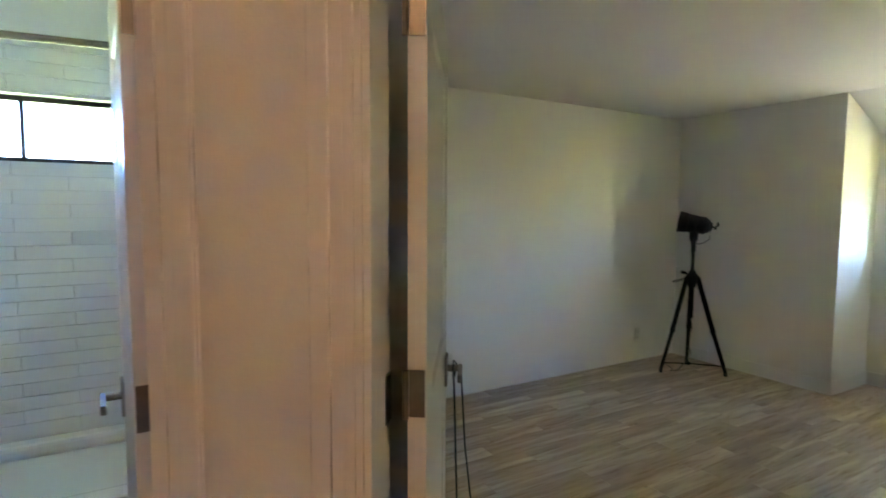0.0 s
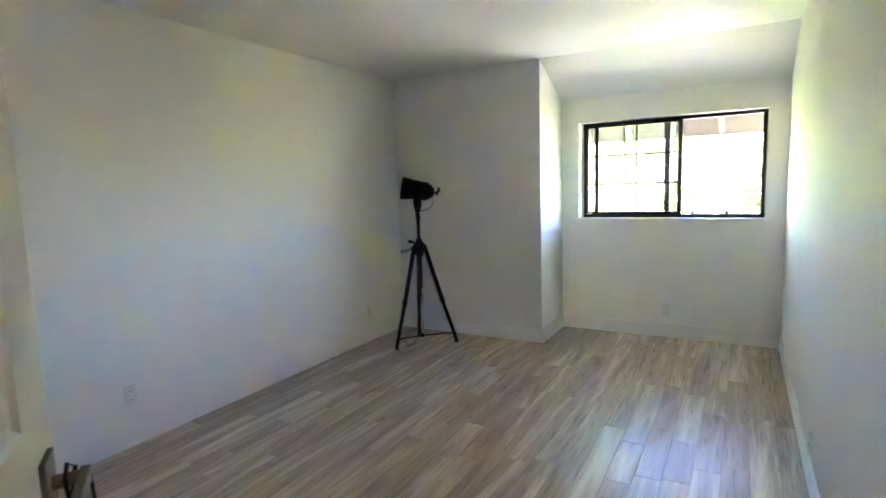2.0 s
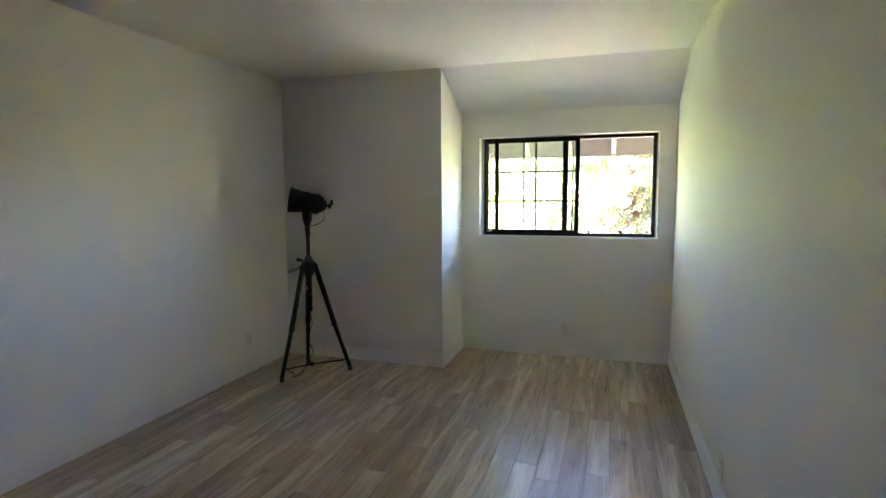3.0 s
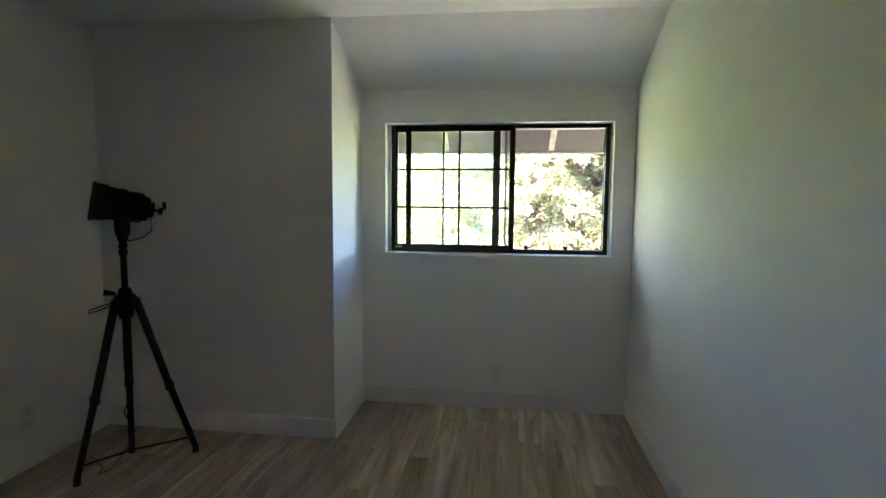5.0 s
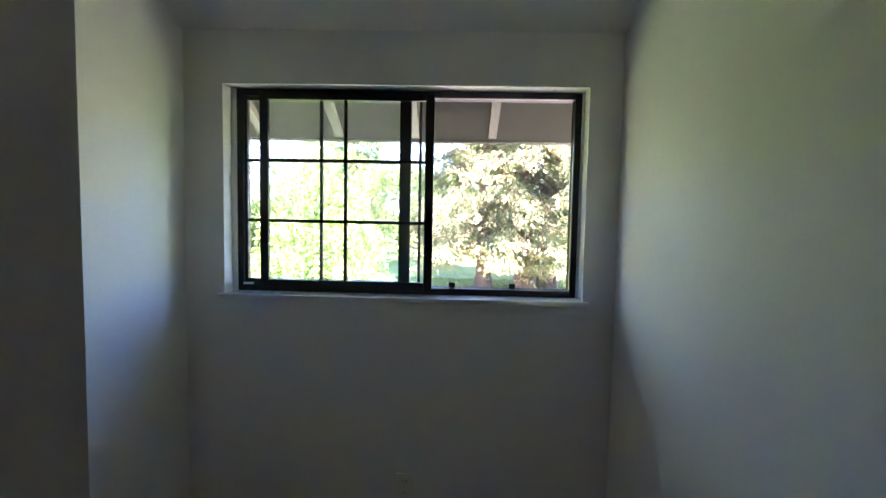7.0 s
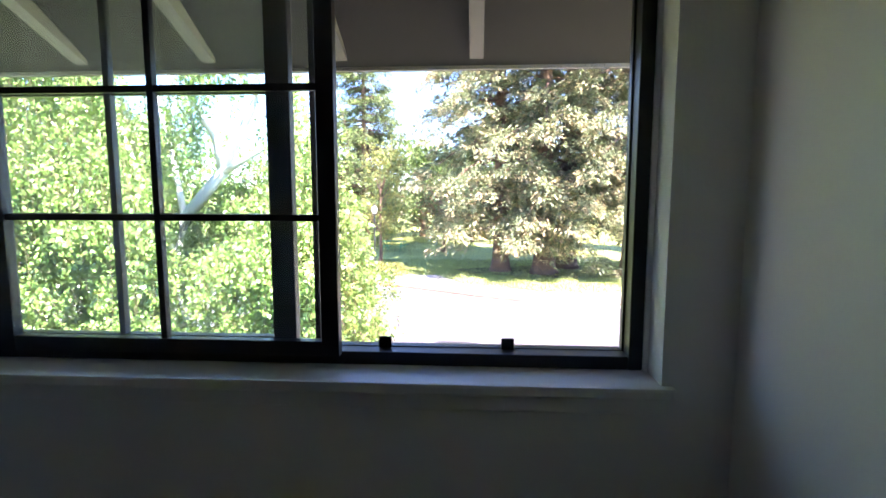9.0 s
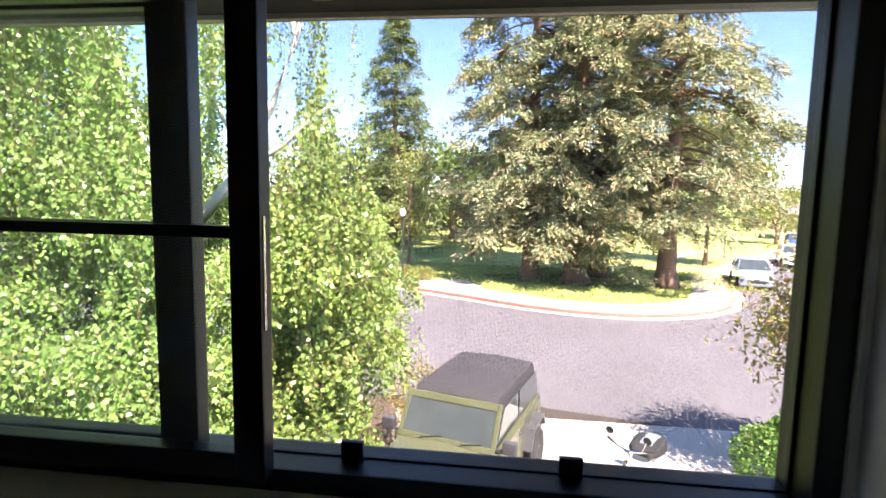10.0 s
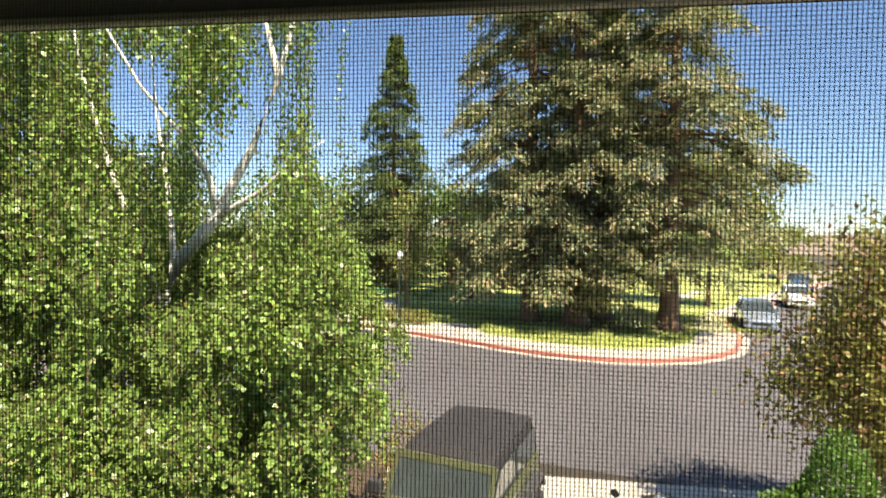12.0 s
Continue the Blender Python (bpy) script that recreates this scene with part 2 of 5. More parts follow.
def part(name, bm, mat, parent, label="", smooth=False):
    return finish(name, bm, mat, parent, label, smooth)


def thing(name, label, category, group="", at=None, kind=""):
    ob = new(name)
    ob.empty_display_size = 0.1
    if at is not None:
        ob.matrix_basis = at
    return tagged(ob, label, category, group, kind)


def add_box(bm, a, b, bevel=0.0, m=None):
    """A box between two corners, with bevelled edges, into bm."""
    lo = [min(a[i], b[i]) for i in range(3)]
    hi = [max(a[i], b[i]) for i in range(3)]
    r = bmesh.ops.create_cube(bm, size=1)
    vs = r["verts"]
    for v in vs:
        v.co = Vector([lo[i] if v.co[i] < 0 else hi[i] for i in range(3)])
    if bevel:
        es = list({e for v in vs for e in v.link_edges})
        out = bmesh.ops.bevel(bm, geom=es, offset=bevel, segments=2, profile=0.7, affect="EDGES")
        vs = list({v for f in out["faces"] for v in f.verts} | {v for v in vs if v.is_valid})
    if m is not None:
        for v in vs:
            v.co = m @ v.co
    return vs


def box(a, b, bevel=0.0, m=None):
    bm = bmesh.new()
    add_box(bm, a, b, bevel, m)
    return bm


def add_tube(bm, pts, radii, n=8, cap=True):
    """A tube of n sides along points, with a radius at each."""
    pts = [Vector(p) for p in pts]
    if not hasattr(radii, "__len__"):
        radii = [radii] * len(pts)
    rings = []
    up = Vector((0, 0, 1))
    for i, p in enumerate(pts):
        d = (pts[min(i + 1, len(pts) - 1)] - pts[max(i - 1, 0)]).normalized()
        ref = up if abs(d.dot(up)) < 0.95 else Vector((1, 0, 0))
        s = d.cross(ref).normalized()
        t = s.cross(d)
        rings.append([bm.verts.new(p + (s * math.cos(k * 2 * math.pi / n) + t * math.sin(k * 2 * math.pi / n)) * radii[i]) for k in range(n)])
    for a, b in zip(rings, rings[1:]):
        for k in range(n):
            bm.faces.new((a[k], a[(k + 1) % n], b[(k + 1) % n], b[k]))
    if cap:
        bm.faces.new(rings[0][::-1])
        bm.faces.new(rings[-1])


def tube(pts, radii, n=8):
    bm = bmesh.new()
    add_tube(bm, pts, radii, n)
    return bm


def add_prism(bm, outline, z0, z1):
    """A prism over an outline in x and y."""
    lo = [bm.verts.new((x, y, z0)) for x, y in outline]
    hi = [bm.verts.new((x, y, z1)) for x, y in outline]
    n = len(lo)
    bm.faces.new(hi)
    bm.faces.new(lo[::-1])
    for k in range(n):
        bm.faces.new((lo[k], lo[(k + 1) % n], hi[(k + 1) % n], hi[k]))
    bmesh.ops.recalc_face_normals(bm, faces=bm.faces[:])


def prism(outline, z0, z1):
    bm = bmesh.new()
    add_prism(bm, outline, z0, z1)
    return bm


def side_prism(outline, x0, x1, bevel=0.0):
    """A prism over an outline in y and z, from x0 to x1."""
    bm = bmesh.new()
    lo = [bm.verts.new((x0, y, z)) for y, z in outline]
    hi = [bm.verts.new((x1, y, z)) for y, z in outline]
    n = len(lo)
    bm.faces.new(hi)
    bm.faces.new(lo[::-1])
    for k in range(n):
        bm.faces.new((lo[k], lo[(k + 1) % n], hi[(k + 1) % n], hi[k]))
    bmesh.ops.recalc_face_normals(bm, faces=bm.faces[:])
    if bevel:
        bmesh.ops.bevel(bm, geom=bm.edges[:], offset=bevel, segments=2, profile=0.7, affect="EDGES")
    return bm


def lathe(profile, n=24, m=None):
    """A turned shape round z from rows of radius and height."""
    bm = bmesh.new()
    rings = [[bm.verts.new((r * math.cos(2 * math.pi * k / n), r * math.sin(2 * math.pi * k / n), z)) for k in range(n)] for r, z in profile]
    for a, b in zip(rings, rings[1:]):
        for k in range(n):
            bm.faces.new((a[k], a[(k + 1) % n], b[(k + 1) % n], b[k]))
    bm.faces.new(rings[0][::-1])
    bm.faces.new(rings[-1])
    if m is not None:
        bmesh.ops.transform(bm, matrix=m, verts=bm.verts[:])
    return bm


def along(p, d):
    """A matrix that turns z to d, at p."""
    return Matrix.Translation(p) @ Vector(d).to_track_quat("Z", "Y").to_matrix().to_4x4()


def structure(name, bm, mat, label="", category=""):
    return tagged(finish(name, bm, mat), label or name.replace("_", " "), category, "", "structure")

# ---- the bedroom ----
CEIL = 2.44
WEST, NORTH, ALC = -3.29, -0.615, -1.815
# doorway wall: a diagonal from hinge side to latch side
H0 = Vector((-0.609, -5.035, 0))
U = Vector((0.617, 0.787, 0)).normalized()
NRM = Vector((-U.y, U.x, 0))


def diag(u, n, z=0.0):
    return H0 + U * u + NRM * n + Vector((0, 0, z))


DIAG = Matrix.Translation(H0) @ Matrix(((U.x, NRM.x, 0, 0), (U.y, NRM.y, 0, 0), (0, 0, 1, 0), (0, 0, 0, 1)))

structure("wall_west", box((WEST - 0.12, -5.32, -0.05), (WEST, NORTH, CEIL)), M_WALL, "smooth white painted bedroom wall", "wall")
structure("wall_north", box((WEST - 0.12, NORTH, -0.05), (ALC, NORTH + 0.12, CEIL + 0.06)), M_WALL, "smooth white painted bedroom wall beside the alcove", "wall")
structure("wall_alcove", box((ALC - 0.12, NORTH + 0.12, -0.05), (ALC, 0.16, CEIL)), M_WALL, "white painted side wall of window alcove", "wall")
structure("wall_east", box((0, -4.26, -0.05), (0.12, 0.16, CEIL)), M_WALL, "long smooth white painted bedroom wall", "wall")
WX0, WX1, WZ0, WZ1 = -1.65, -0.135, 1.07, 1.948
bm = bmesh.new()
add_box(bm, (ALC, 0, -0.05), (0, 0.16, WZ0 - 0.03))
add_box(bm, (ALC, 0, WZ1), (0, 0.16, 2.30))
add_box(bm, (ALC, 0, WZ0 - 0.03), (WX0, 0.16, WZ1))
add_box(bm, (WX1, 0, WZ0 - 0.03), (0, 0.16, WZ1))
structure("wall_window", bm, M_WALL, "white painted alcove wall round the window", "wall")
structure("wall_south", box((WEST, -5.32, -0.05), (-0.83, -5.21, CEIL)), M_WALL, "white painted wall behind the bedroom door", "wall")

# unseen side wall, assumed close behind the open bedroom door to darken the hinge gap
LD = Vector((-0.647, 0.421, 0)).normalized()
LN = Vector((LD.y, -LD.x, 0))
LEAF = Matrix.Translation(H0 + Vector((0, 0.024, 0))) @ Matrix(((LD.x, LN.x, 0, 0), (LD.y, LN.y, 0, 0), (0, 0, 1, 0), (0, 0, 0, 1)))
structure("wall_behind_door", box((0.0, -0.22, -0.05), (0.74, -0.115, CEIL), 0, LEAF), M_WALL, "unseen white side wall assumed close behind the open door, shading the hinge gap", "wall")

DW0, DW1, DH = -0.066, 0.818, 2.05
BW0, BW1 = -1.21, -0.43
bm = bmesh.new()
for a, b, z0, z1 in ((-1.6, BW0, -0.05, CEIL), (BW1, DW0, -0.05, CEIL), (DW1, 1.0, -0.05, CEIL), (BW0, BW1, DH, CEIL), (DW0, DW1, DH, CEIL)):
    add_box(bm, (a, -0.115, z0), (b, 0, z1), 0, DIAG)
structure("wall_doorway", bm, M_WALL, "white painted diagonal wall with two doorways", "wall")

bm = prism(((WEST - 0.1, -5.3), (-0.8, -5.3), tuple(diag(1.0, -0.06).xy), (0.1, -4.25), (0.1, NORTH), (WEST - 0.1, NORTH)), CEIL, CEIL + 0.05)
structure("ceiling", bm, M_CEIL, "white textured bedroom ceiling", "ceiling")
bm = side_prism(((NORTH, CEIL), (0.0, 2.165), (0.0, 2.205), (NORTH, CEIL + 0.04)), ALC, 0.0)
structure("ceiling_alcove", bm, M_CEIL, "sloped white ceiling over the window alcove", "ceiling")

floor = structure("floor", prism(((WEST - 0.1, -7.4), (1.6, -7.4), (1.6, -4.2), (0.1, -4.2), (0.1, 0.05), (WEST - 0.1, 0.05)), -0.06, -0.012), M_SUB, "pale brown acacia plank floor", "floor")


def baseboard(a, b, h=0.118, t=0.013, label="white baseboard with eased top edge"):
    """A baseboard along a wall from a to b, its room side to the left of the way from a to b."""
    a, b = Vector((*a, 0)), Vector((*b, 0))
    d = (b - a).normalized()
    m = Matrix.Translation(a) @ Matrix(((d.x, -d.y, 0, 0), (d.y, d.x, 0, 0), (0, 0, 1, 0), (0, 0, 0, 1)))
    ob = structure("baseboard", box((0, 0, 0.001), ((b - a).length, t, h), 0.004, m), M_TRIM, label, "baseboard")
    return ob


baseboard((ALC - 0.0, NORTH), (WEST, NORTH))
baseboard((ALC, 0.0), (ALC, NORTH - 0.013))
baseboard((-0.013, 0.0), (ALC + 0.013, 0.0))
baseboard((0, -4.2), (0, 0.0))

# ---- the window ----
win = tagged(new("window_1"), "black aluminium sliding window standing half open with insect screen", "window", "", "structure")


def rect_frame(x0, x1, z0, z1, w, y0, y1, bevel=0.003):
    bm = bmesh.new()
    add_box(bm, (x0, y0, z0), (x0 + w, y1, z1), bevel)
    add_box(bm, (x1 - w, y0, z0), (x1, y1, z1), bevel)
    add_box(bm, (x0 + w, y0 + 0.001, z0), (x1 - w, y1 - 0.001, z0 + w), bevel)
    add_box(bm, (x0 + w, y0 + 0.001, z1 - w), (x1 - w, y1 - 0.001, z1), bevel)
    return bm


FX0, FX1 = WX0 + 0.024, WX1 - 0.011
for x0, x1 in ((WX0 + 0.0005, FX0 - 0.0005), (FX1 + 0.0005, WX1 - 0.0005)):
    part("side_return", box((x0, 0.078, WZ0), (x1, 0.158, WZ1 - 0.001), 0.002), M_TRIM, win, "white painted plaster return")
part("window_frame", rect_frame(FX0, FX1, WZ0, WZ1 - 0.004, 0.028, 0.082, 0.158), M_FRAME, win)
for name, x0, x1, y, wl, wr, xm in (("sliding_sash", -1.520, -0.770, 0.062, 0.036, 0.037, -1.149), ("fixed_sash", -1.598, -0.870, 0.0925, 0.014, 0.050, -1.262)):
    bm = bmesh.new()
    z0, z1 = WZ0 + 0.022, WZ1 - 0.02
    add_box(bm, (x0, y, z0), (x0 + wl, y + 0.026, z1), 0.003)
    add_box(bm, (x1 - wr, y, z0), (x1, y + 0.026, z1), 0.003)
    for za, zb in ((z0, z0 + 0.032), (z1 - 0.030, z1)):
        add_box(bm, (x0 + wl, y + 0.001, za), (x1 - wr, y + 0.025, zb), 0.003)
    sash = part(name, bm, M_FRAME, win)
    part("muntin", box((xm - 0.007, y + 0.004, WZ0 + 0.05), (xm + 0.007, y + 0.022, WZ1 - 0.05), 0.002), M_FRAME, sash)
    for z in (1.381, 1.642):
        part("muntin", box((x0 + wl - 0.002, y + 0.005, z - 0.007), (x1 - wr + 0.002, y + 0.021, z + 0.007), 0.002), M_FRAME, sash)
    pane = part("pane", box((x0 + wl - 0.004, y + 0.011, WZ0 + 0.05), (x1 - wr + 0.004, y + 0.015, WZ1 - 0.05)), M_GLASS, sash)
    pane.visible_shadow = False
part("latch", box((-1.595, 0.060, WZ0 + 0.03), (-1.548, 0.082, WZ0 + 0.042), 0.003), M_CHROME, win, "small bright sash latch")
part("finger_pull", box((-0.7702, 0.068, 1.27), (-0.7688, 0.073, 1.40), 0.0005), M_CHROME, win, "slim metal finger pull")
SX0, SX1, SZ0, SZ1, SY = -0.838, -0.166, WZ0 + 0.030, WZ1 - 0.034, 0.128
screen = part("screen_frame", rect_frame(SX0, SX1, SZ0 - 0.012, SZ1 + 0.012, 0.012, SY - 0.006, SY + 0.006, 0.002), M_FRAME, win)
for x in (-0.683, -0.418):
    part("screen_tab", box((x - 0.014, SY - 0.012, SZ0 - 0.012), (x + 0.014, SY - 0.004, SZ0 + 0.022), 0.002), M_FRAME, win)
bm = bmesh.new()
PITCH, WIRE = 0.00155, 0.000165


def add_wire(bm, a, b, axis):
    o = Vector((0, WIRE, 0))
    s = Vector((WIRE, 0, 0)) if axis == 2 else Vector((0, 0, WIRE))
    lo = [bm.verts.new(Vector(a) + k) for k in (o, s, -o, -s)]
    hi = [bm.verts.new(Vector(b) + k) for k in (o, s, -o, -s)]
    for k in range(4):
        bm.faces.new((lo[k], lo[(k + 1) % 4], hi[(k + 1) % 4], hi[k]))


for k in range(int((SX1 - SX0) / PITCH)):
    add_wire(bm, (SX0 + k * PITCH, SY, SZ0), (SX0 + k * PITCH, SY, SZ1), 2)
for k in range(int((SZ1 - SZ0) / PITCH)):
    add_wire(bm, (SX0, SY + 0.0003, SZ0 + k * PITCH), (SX1, SY + 0.0003, SZ0 + k * PITCH), 0)
mesh_screen = part("screen_mesh", bm, M_WIRE, screen, "fine dark woven insect mesh")
tagged(mesh_screen, kind="stuff")

sill = tagged(new("window_sill"), "white painted window stool with thin apron below", "window sill", "", "structure")
part("stool", box((WX0 - 0.022, -0.022, WZ0 - 0.024), (WX1 + 0.022, 0.0, WZ0), 0.006), M_TRIM, sill)
part("stool_board", box((WX0 + 0.001, -0.004, WZ0 - 0.0235), (WX1 - 0.001, 0.10, WZ0 - 0.0008), 0.0), M_TRIM, sill)
part("apron", box((WX0 - 0.004, -0.010, WZ0 - 0.056), (WX1 + 0.004, -0.0005, WZ0 - 0.0245), 0.003), M_TRIM, sill)
structure("trim_outer_sill", box((WX0 - 0.08, 0.161, WZ0 - 0.055), (WX1 + 0.08, 0.25, WZ0 - 0.018), 0.006), M_CONCRETE, "grey outer window ledge", "ledge")

# ---- outlets ----


def outlet(at, tall=0.115, wide=0.072, label="white duplex wall outlet with cover plate"):
    """A cover plate on a wall; local y points into the room."""
    o = thing("wall_outlet", label, "outlet", "wall outlets", at)
    part("cover_plate", box((-wide / 2, 0, -tall / 2), (wide / 2, 0.006, tall / 2), 0.002), M_PLASTIC, o)
    for z in (-0.026, 0.026):
        s = part("socket", box((-0.017, 0.0055, z - 0.014), (0.017, 0.0085, z + 0.014), 0.002), M_PLASTIC, o)
        for x in (-0.007, 0.007):
            part("slot", box((x - 0.0012, 0.0082, z - 0.004), (x + 0.0012, 0.0090, z + 0.005)), M_SLOT, s)
    return o


outlet(pose(-0.868, 0.0, 0.243, 0, 0, 180), label="white wall outlet below the window")
outlet(pose(WEST, -3.38, 0.30, 0, 0, -90), label="white wall outlet low on the long wall")
outlet(pose(WEST, -1.18, 0.27, 0, 0, -90), label="white wall outlet beside the tripod lamp")
outlet(pose(0.0, -2.14, 0.20, 0, 0, 90), label="white wall outlet standing proud of the wall")

# ---- the bedroom door ----


def panel_face(bm, x0, x1, z0, z1, y, out, m):
    """A raised panel within a recessed moulding on one face of a door."""
    rows = ((0.0, 0.0), (0.010, -0.007), (0.022, -0.009), (0.034, -0.004), (0.060, -0.002))
    rings = []
    for inset, d in rows:
        rings.append([bm.verts.new(m @ Vector((x, y + out * d, z))) for x, z in ((x0 + inset, z0 + inset), (x1 - inset, z0 + inset), (x1 - inset, z1 - inset), (x0 + inset, z1 - inset))])
    for a, b in zip(rings, rings[1:]):
        for k in range(4):
            bm.faces.new((a[k], a[(k + 1) % 4], b[(k + 1) % 4], b[k]))
    bm.faces.new(rings[-1])


def panel_door(name, label, m, width, hinges=(0.22, 1.162, 1.86), metal=M_BRONZE, tone="dark nickel"):
    """A two-panel door leaf; local x runs from hinge to latch, y = 0 is the face that is seen, the leaf lies at y < 0."""
    d = tagged(new(name), label, "door", "", "structure")
    T, top = 0.035, 2.03
    st = 0.15
    panels = ((0.25, 0.93), (1.11, 1.88))
    bm = bmesh.new()
    zs = (0.012, panels[0][0], panels[0][1], panels[1][0], panels[1][1], top)
    add_box(bm, (0, -T, zs[0]), (st, 0, top), 0.0, m)
    add_box(bm, (width - st, -T, zs[0]), (width, 0, top), 0.0, m)
    for a, b in ((zs[0], zs[1]), (zs[2], zs[3]), (zs[4], zs[5])):
        add_box(bm, (st, -T, a), (width - st, 0, b), 0.0, m)
    part("leaf", bm, M_DOOR, d)
    for z0, z1 in panels:
        bm = bmesh.new()
        panel_face(bm, st, width - st, z0, z1, 0, 1, m)
        panel_face(bm, st, width - st, z0, z1, -T, -1, m)
        bmesh.ops.recalc_face_normals(bm, faces=bm.faces[:])
        part("panel", bm, M_DOOR, d)
    # lever sets on both faces
    kx, kz = width - 0.064, 0.99
    for side, y in ((1, 0.0), (-1, -T)):
        y1 = y + side * 0.008
        plate = part("lock_plate", box((kx - 0.033, y, kz - 0.047), (kx + 0.033, y1, kz + 0.047), 0.002, m), metal, d, "square " + tone + " plate")
        bm = tube([m @ Vector((kx, y1, kz + 0.004)), m @ Vector((kx, y + side * 0.050, kz + 0.004))], 0.011, 12)
        part("spindle", bm, metal, plate)
        ya, yb = sorted((y + side * 0.042, y + side * 0.056))
        part("door_handle", box((kx - 0.105, ya, kz - 0.010), (kx + 0.012, yb, kz + 0.016), 0.004, m), metal, plate, "flat " + tone + " lever handle")
    for z in hinges:
        hb = bmesh.new()
        add_box(hb, (-0.0025, -T + 0.002, z - 0.045), (-0.0003, -0.003, z + 0.045), 0.0008, m)
        add_tube(hb, [m @ Vector((-0.008, -T - 0.004, z - 0.046)), m @ Vector((-0.008, -T - 0.004, z + 0.046))], 0.006, 10)
        part("hinge", hb, M_BRONZE, d, "dark nickel butt hinge")
    return d


panel_door("door_1", "white two-panel bedroom door standing wide open", LEAF, 0.772)

# jambs, stops and casings of the doorways
for tag, a, b, open_side in (("door_trim_1", DW0, DW1, 1), ("door_trim_2", BW0, BW1, 1)):
    t = tagged(new(tag), "white painted door frame with moulded casing", "door frame", "", "structure")
    for u0, u1 in ((a - 0.0, a + 0.018), (b - 0.018, b)):
        part("jamb", box((u0, -0.122, 0.0), (u1, 0.004, DH), 0.002, DIAG), M_TRIM, t)
    part("head_jamb", box((a + 0.018, -0.122, DH - 0.018), (b - 0.018, 0.004, DH + 0.0), 0.002, DIAG), M_TRIM, t)
    for u0, u1 in (((b - 0.030, b - 0.018),) if tag == "door_trim_1" else ((a + 0.018, a + 0.030),)):
        part("stop", box((u0, -0.075, 0.0), (u1, -0.040, DH - 0.02), 0.002, DIAG), M_TRIM, t)
    for n0, n1, n2 in ((-0.122, -0.130, -0.138), (0.002, 0.010, 0.018)):
        for s, u in ((-1, a + 0.006), (1, b - 0.006)):
            bm = bmesh.new()
            add_box(bm, (u, n0, 0), (u + s * 0.090, n1, DH + 0.085), 0.002, DIAG)
            add_box(bm, (u + s * 0.052, n1, 0), (u + s * 0.088, n2, DH + 0.083), 0.004, DIAG)
            add_box(bm, (u + s * 0.012, n1, 0), (u + s * 0.030, (n1 + n2) / 2, DH + 0.06), 0.003, DIAG)
            part("casing", bm, M_TRIM, t)
        part("head_casing", box((a - 0.083, n0, DH - 0.004), (b + 0.083, n2, DH + 0.086), 0.003, DIAG), M_TRIM, t)
bm = bmesh.new()
add_box(bm, (DW0 + 0.0185, -0.034, 1.117), (DW0 + 0.0205, 0.0, 1.207), 0.0, DIAG)
structure("hinge_leaf", bm, M_BRONZE, "dark nickel hinge leaf let into the door jamb", "hinge")
structure("strike_plate", box((DW1 - 0.0205, -0.030, 0.955), (DW1 - 0.0185, -0.004, 1.015), 0, DIAG), M_BRONZE, "dark nickel strike plate on the door jamb", "strike plate")

# cables over the door handle
cable = thing("hanging_cable", "thin black power cable looped over the door handle", "cable")
KX, KZ = 0.708, 0.995
bm = bmesh.new()
add_tube(bm, [LEAF @ Vector(p) for p in ((KX, 0.030, KZ - 0.03), (KX + 0.012, 0.036, KZ + 0.012), (KX, 0.028, KZ + 0.024), (KX - 0.016, 0.026, KZ + 0.006), (KX - 0.010, 0.030, KZ - 0.06), (KX + 0.004, 0.036, 0.70), (KX + 0.010, 0.045, 0.40), (KX - 0.01, 0.05, 0.15), (KX - 0.05, 0.06, 0.012), (KX - 0.14, 0.10, 0.006))], 0.0032, 7)
part("strand", bm, M_CORD, cable, smooth=True)
bm = bmesh.new()
add_tube(bm, [LEAF @ Vector(p) for p in ((KX + 0.02, 0.052, KZ - 0.01), (KX + 0.024, 0.055, KZ - 0.08), (KX + 0.05, 0.065, 0.72), (KX + 0.085, 0.085, 0.52), (KX + 0.12, 0.11, 0.38), (KX + 0.15, 0.13, 0.30), (KX + 0.14, 0.13, 0.36), (KX + 0.11, 0.12, 0.37), (KX + 0.08, 0.11, 0.28), (KX + 0.09, 0.12, 0.10), (KX + 0.12, 0.14, 0.008))], 0.0028, 7)
part("strand", bm, M_CORD, cable, smooth=True)

# ---- the tripod spotlight ----
TC = Vector((-2.776, -1.079, 0))
spot = thing("tripod_floor_lamp", "black film-style spotlight on a tall black wooden tripod", "floor lamp")
feet = (Vector((-2.905, -1.300, 0)), Vector((-2.535, -0.888, 0)), Vector((-2.945, -0.865, 0)))
hub_z = 0.90
for f in feet:
    d = (f - TC).normalized()
    top = TC + d * 0.045 + Vector((0, 0, hub_z))
    bm = bmesh.new()
    mid = top.lerp(f, 0.55)
    add_tube(bm, [top, mid, mid.lerp(f, 0.02)], [0.0205, 0.020, 0.020], 8)
    add_tube(bm, [mid, f + Vector((0, 0, 0.03))], [0.0175, 0.0160], 8)
    leg = part("leg", bm, M_BLACK, spot)
    part("rubber_foot", tube([f + Vector((0, 0, 0.036)), f + Vector((0, 0, 0.0))], [0.016, 0.018], 10), M_RUBBER, leg)
    part("leg_clamp", tube([mid + Vector((0, 0, 0.02)), mid - Vector((0, 0, 0.02))], 0.0235, 10), M_BLACK, leg)
    brace_end = top.lerp(f, 0.90)
    part("brace", tube([TC + Vector((0, 0, 0.085)), brace_end], 0.006, 6), M_BLACK, spot)
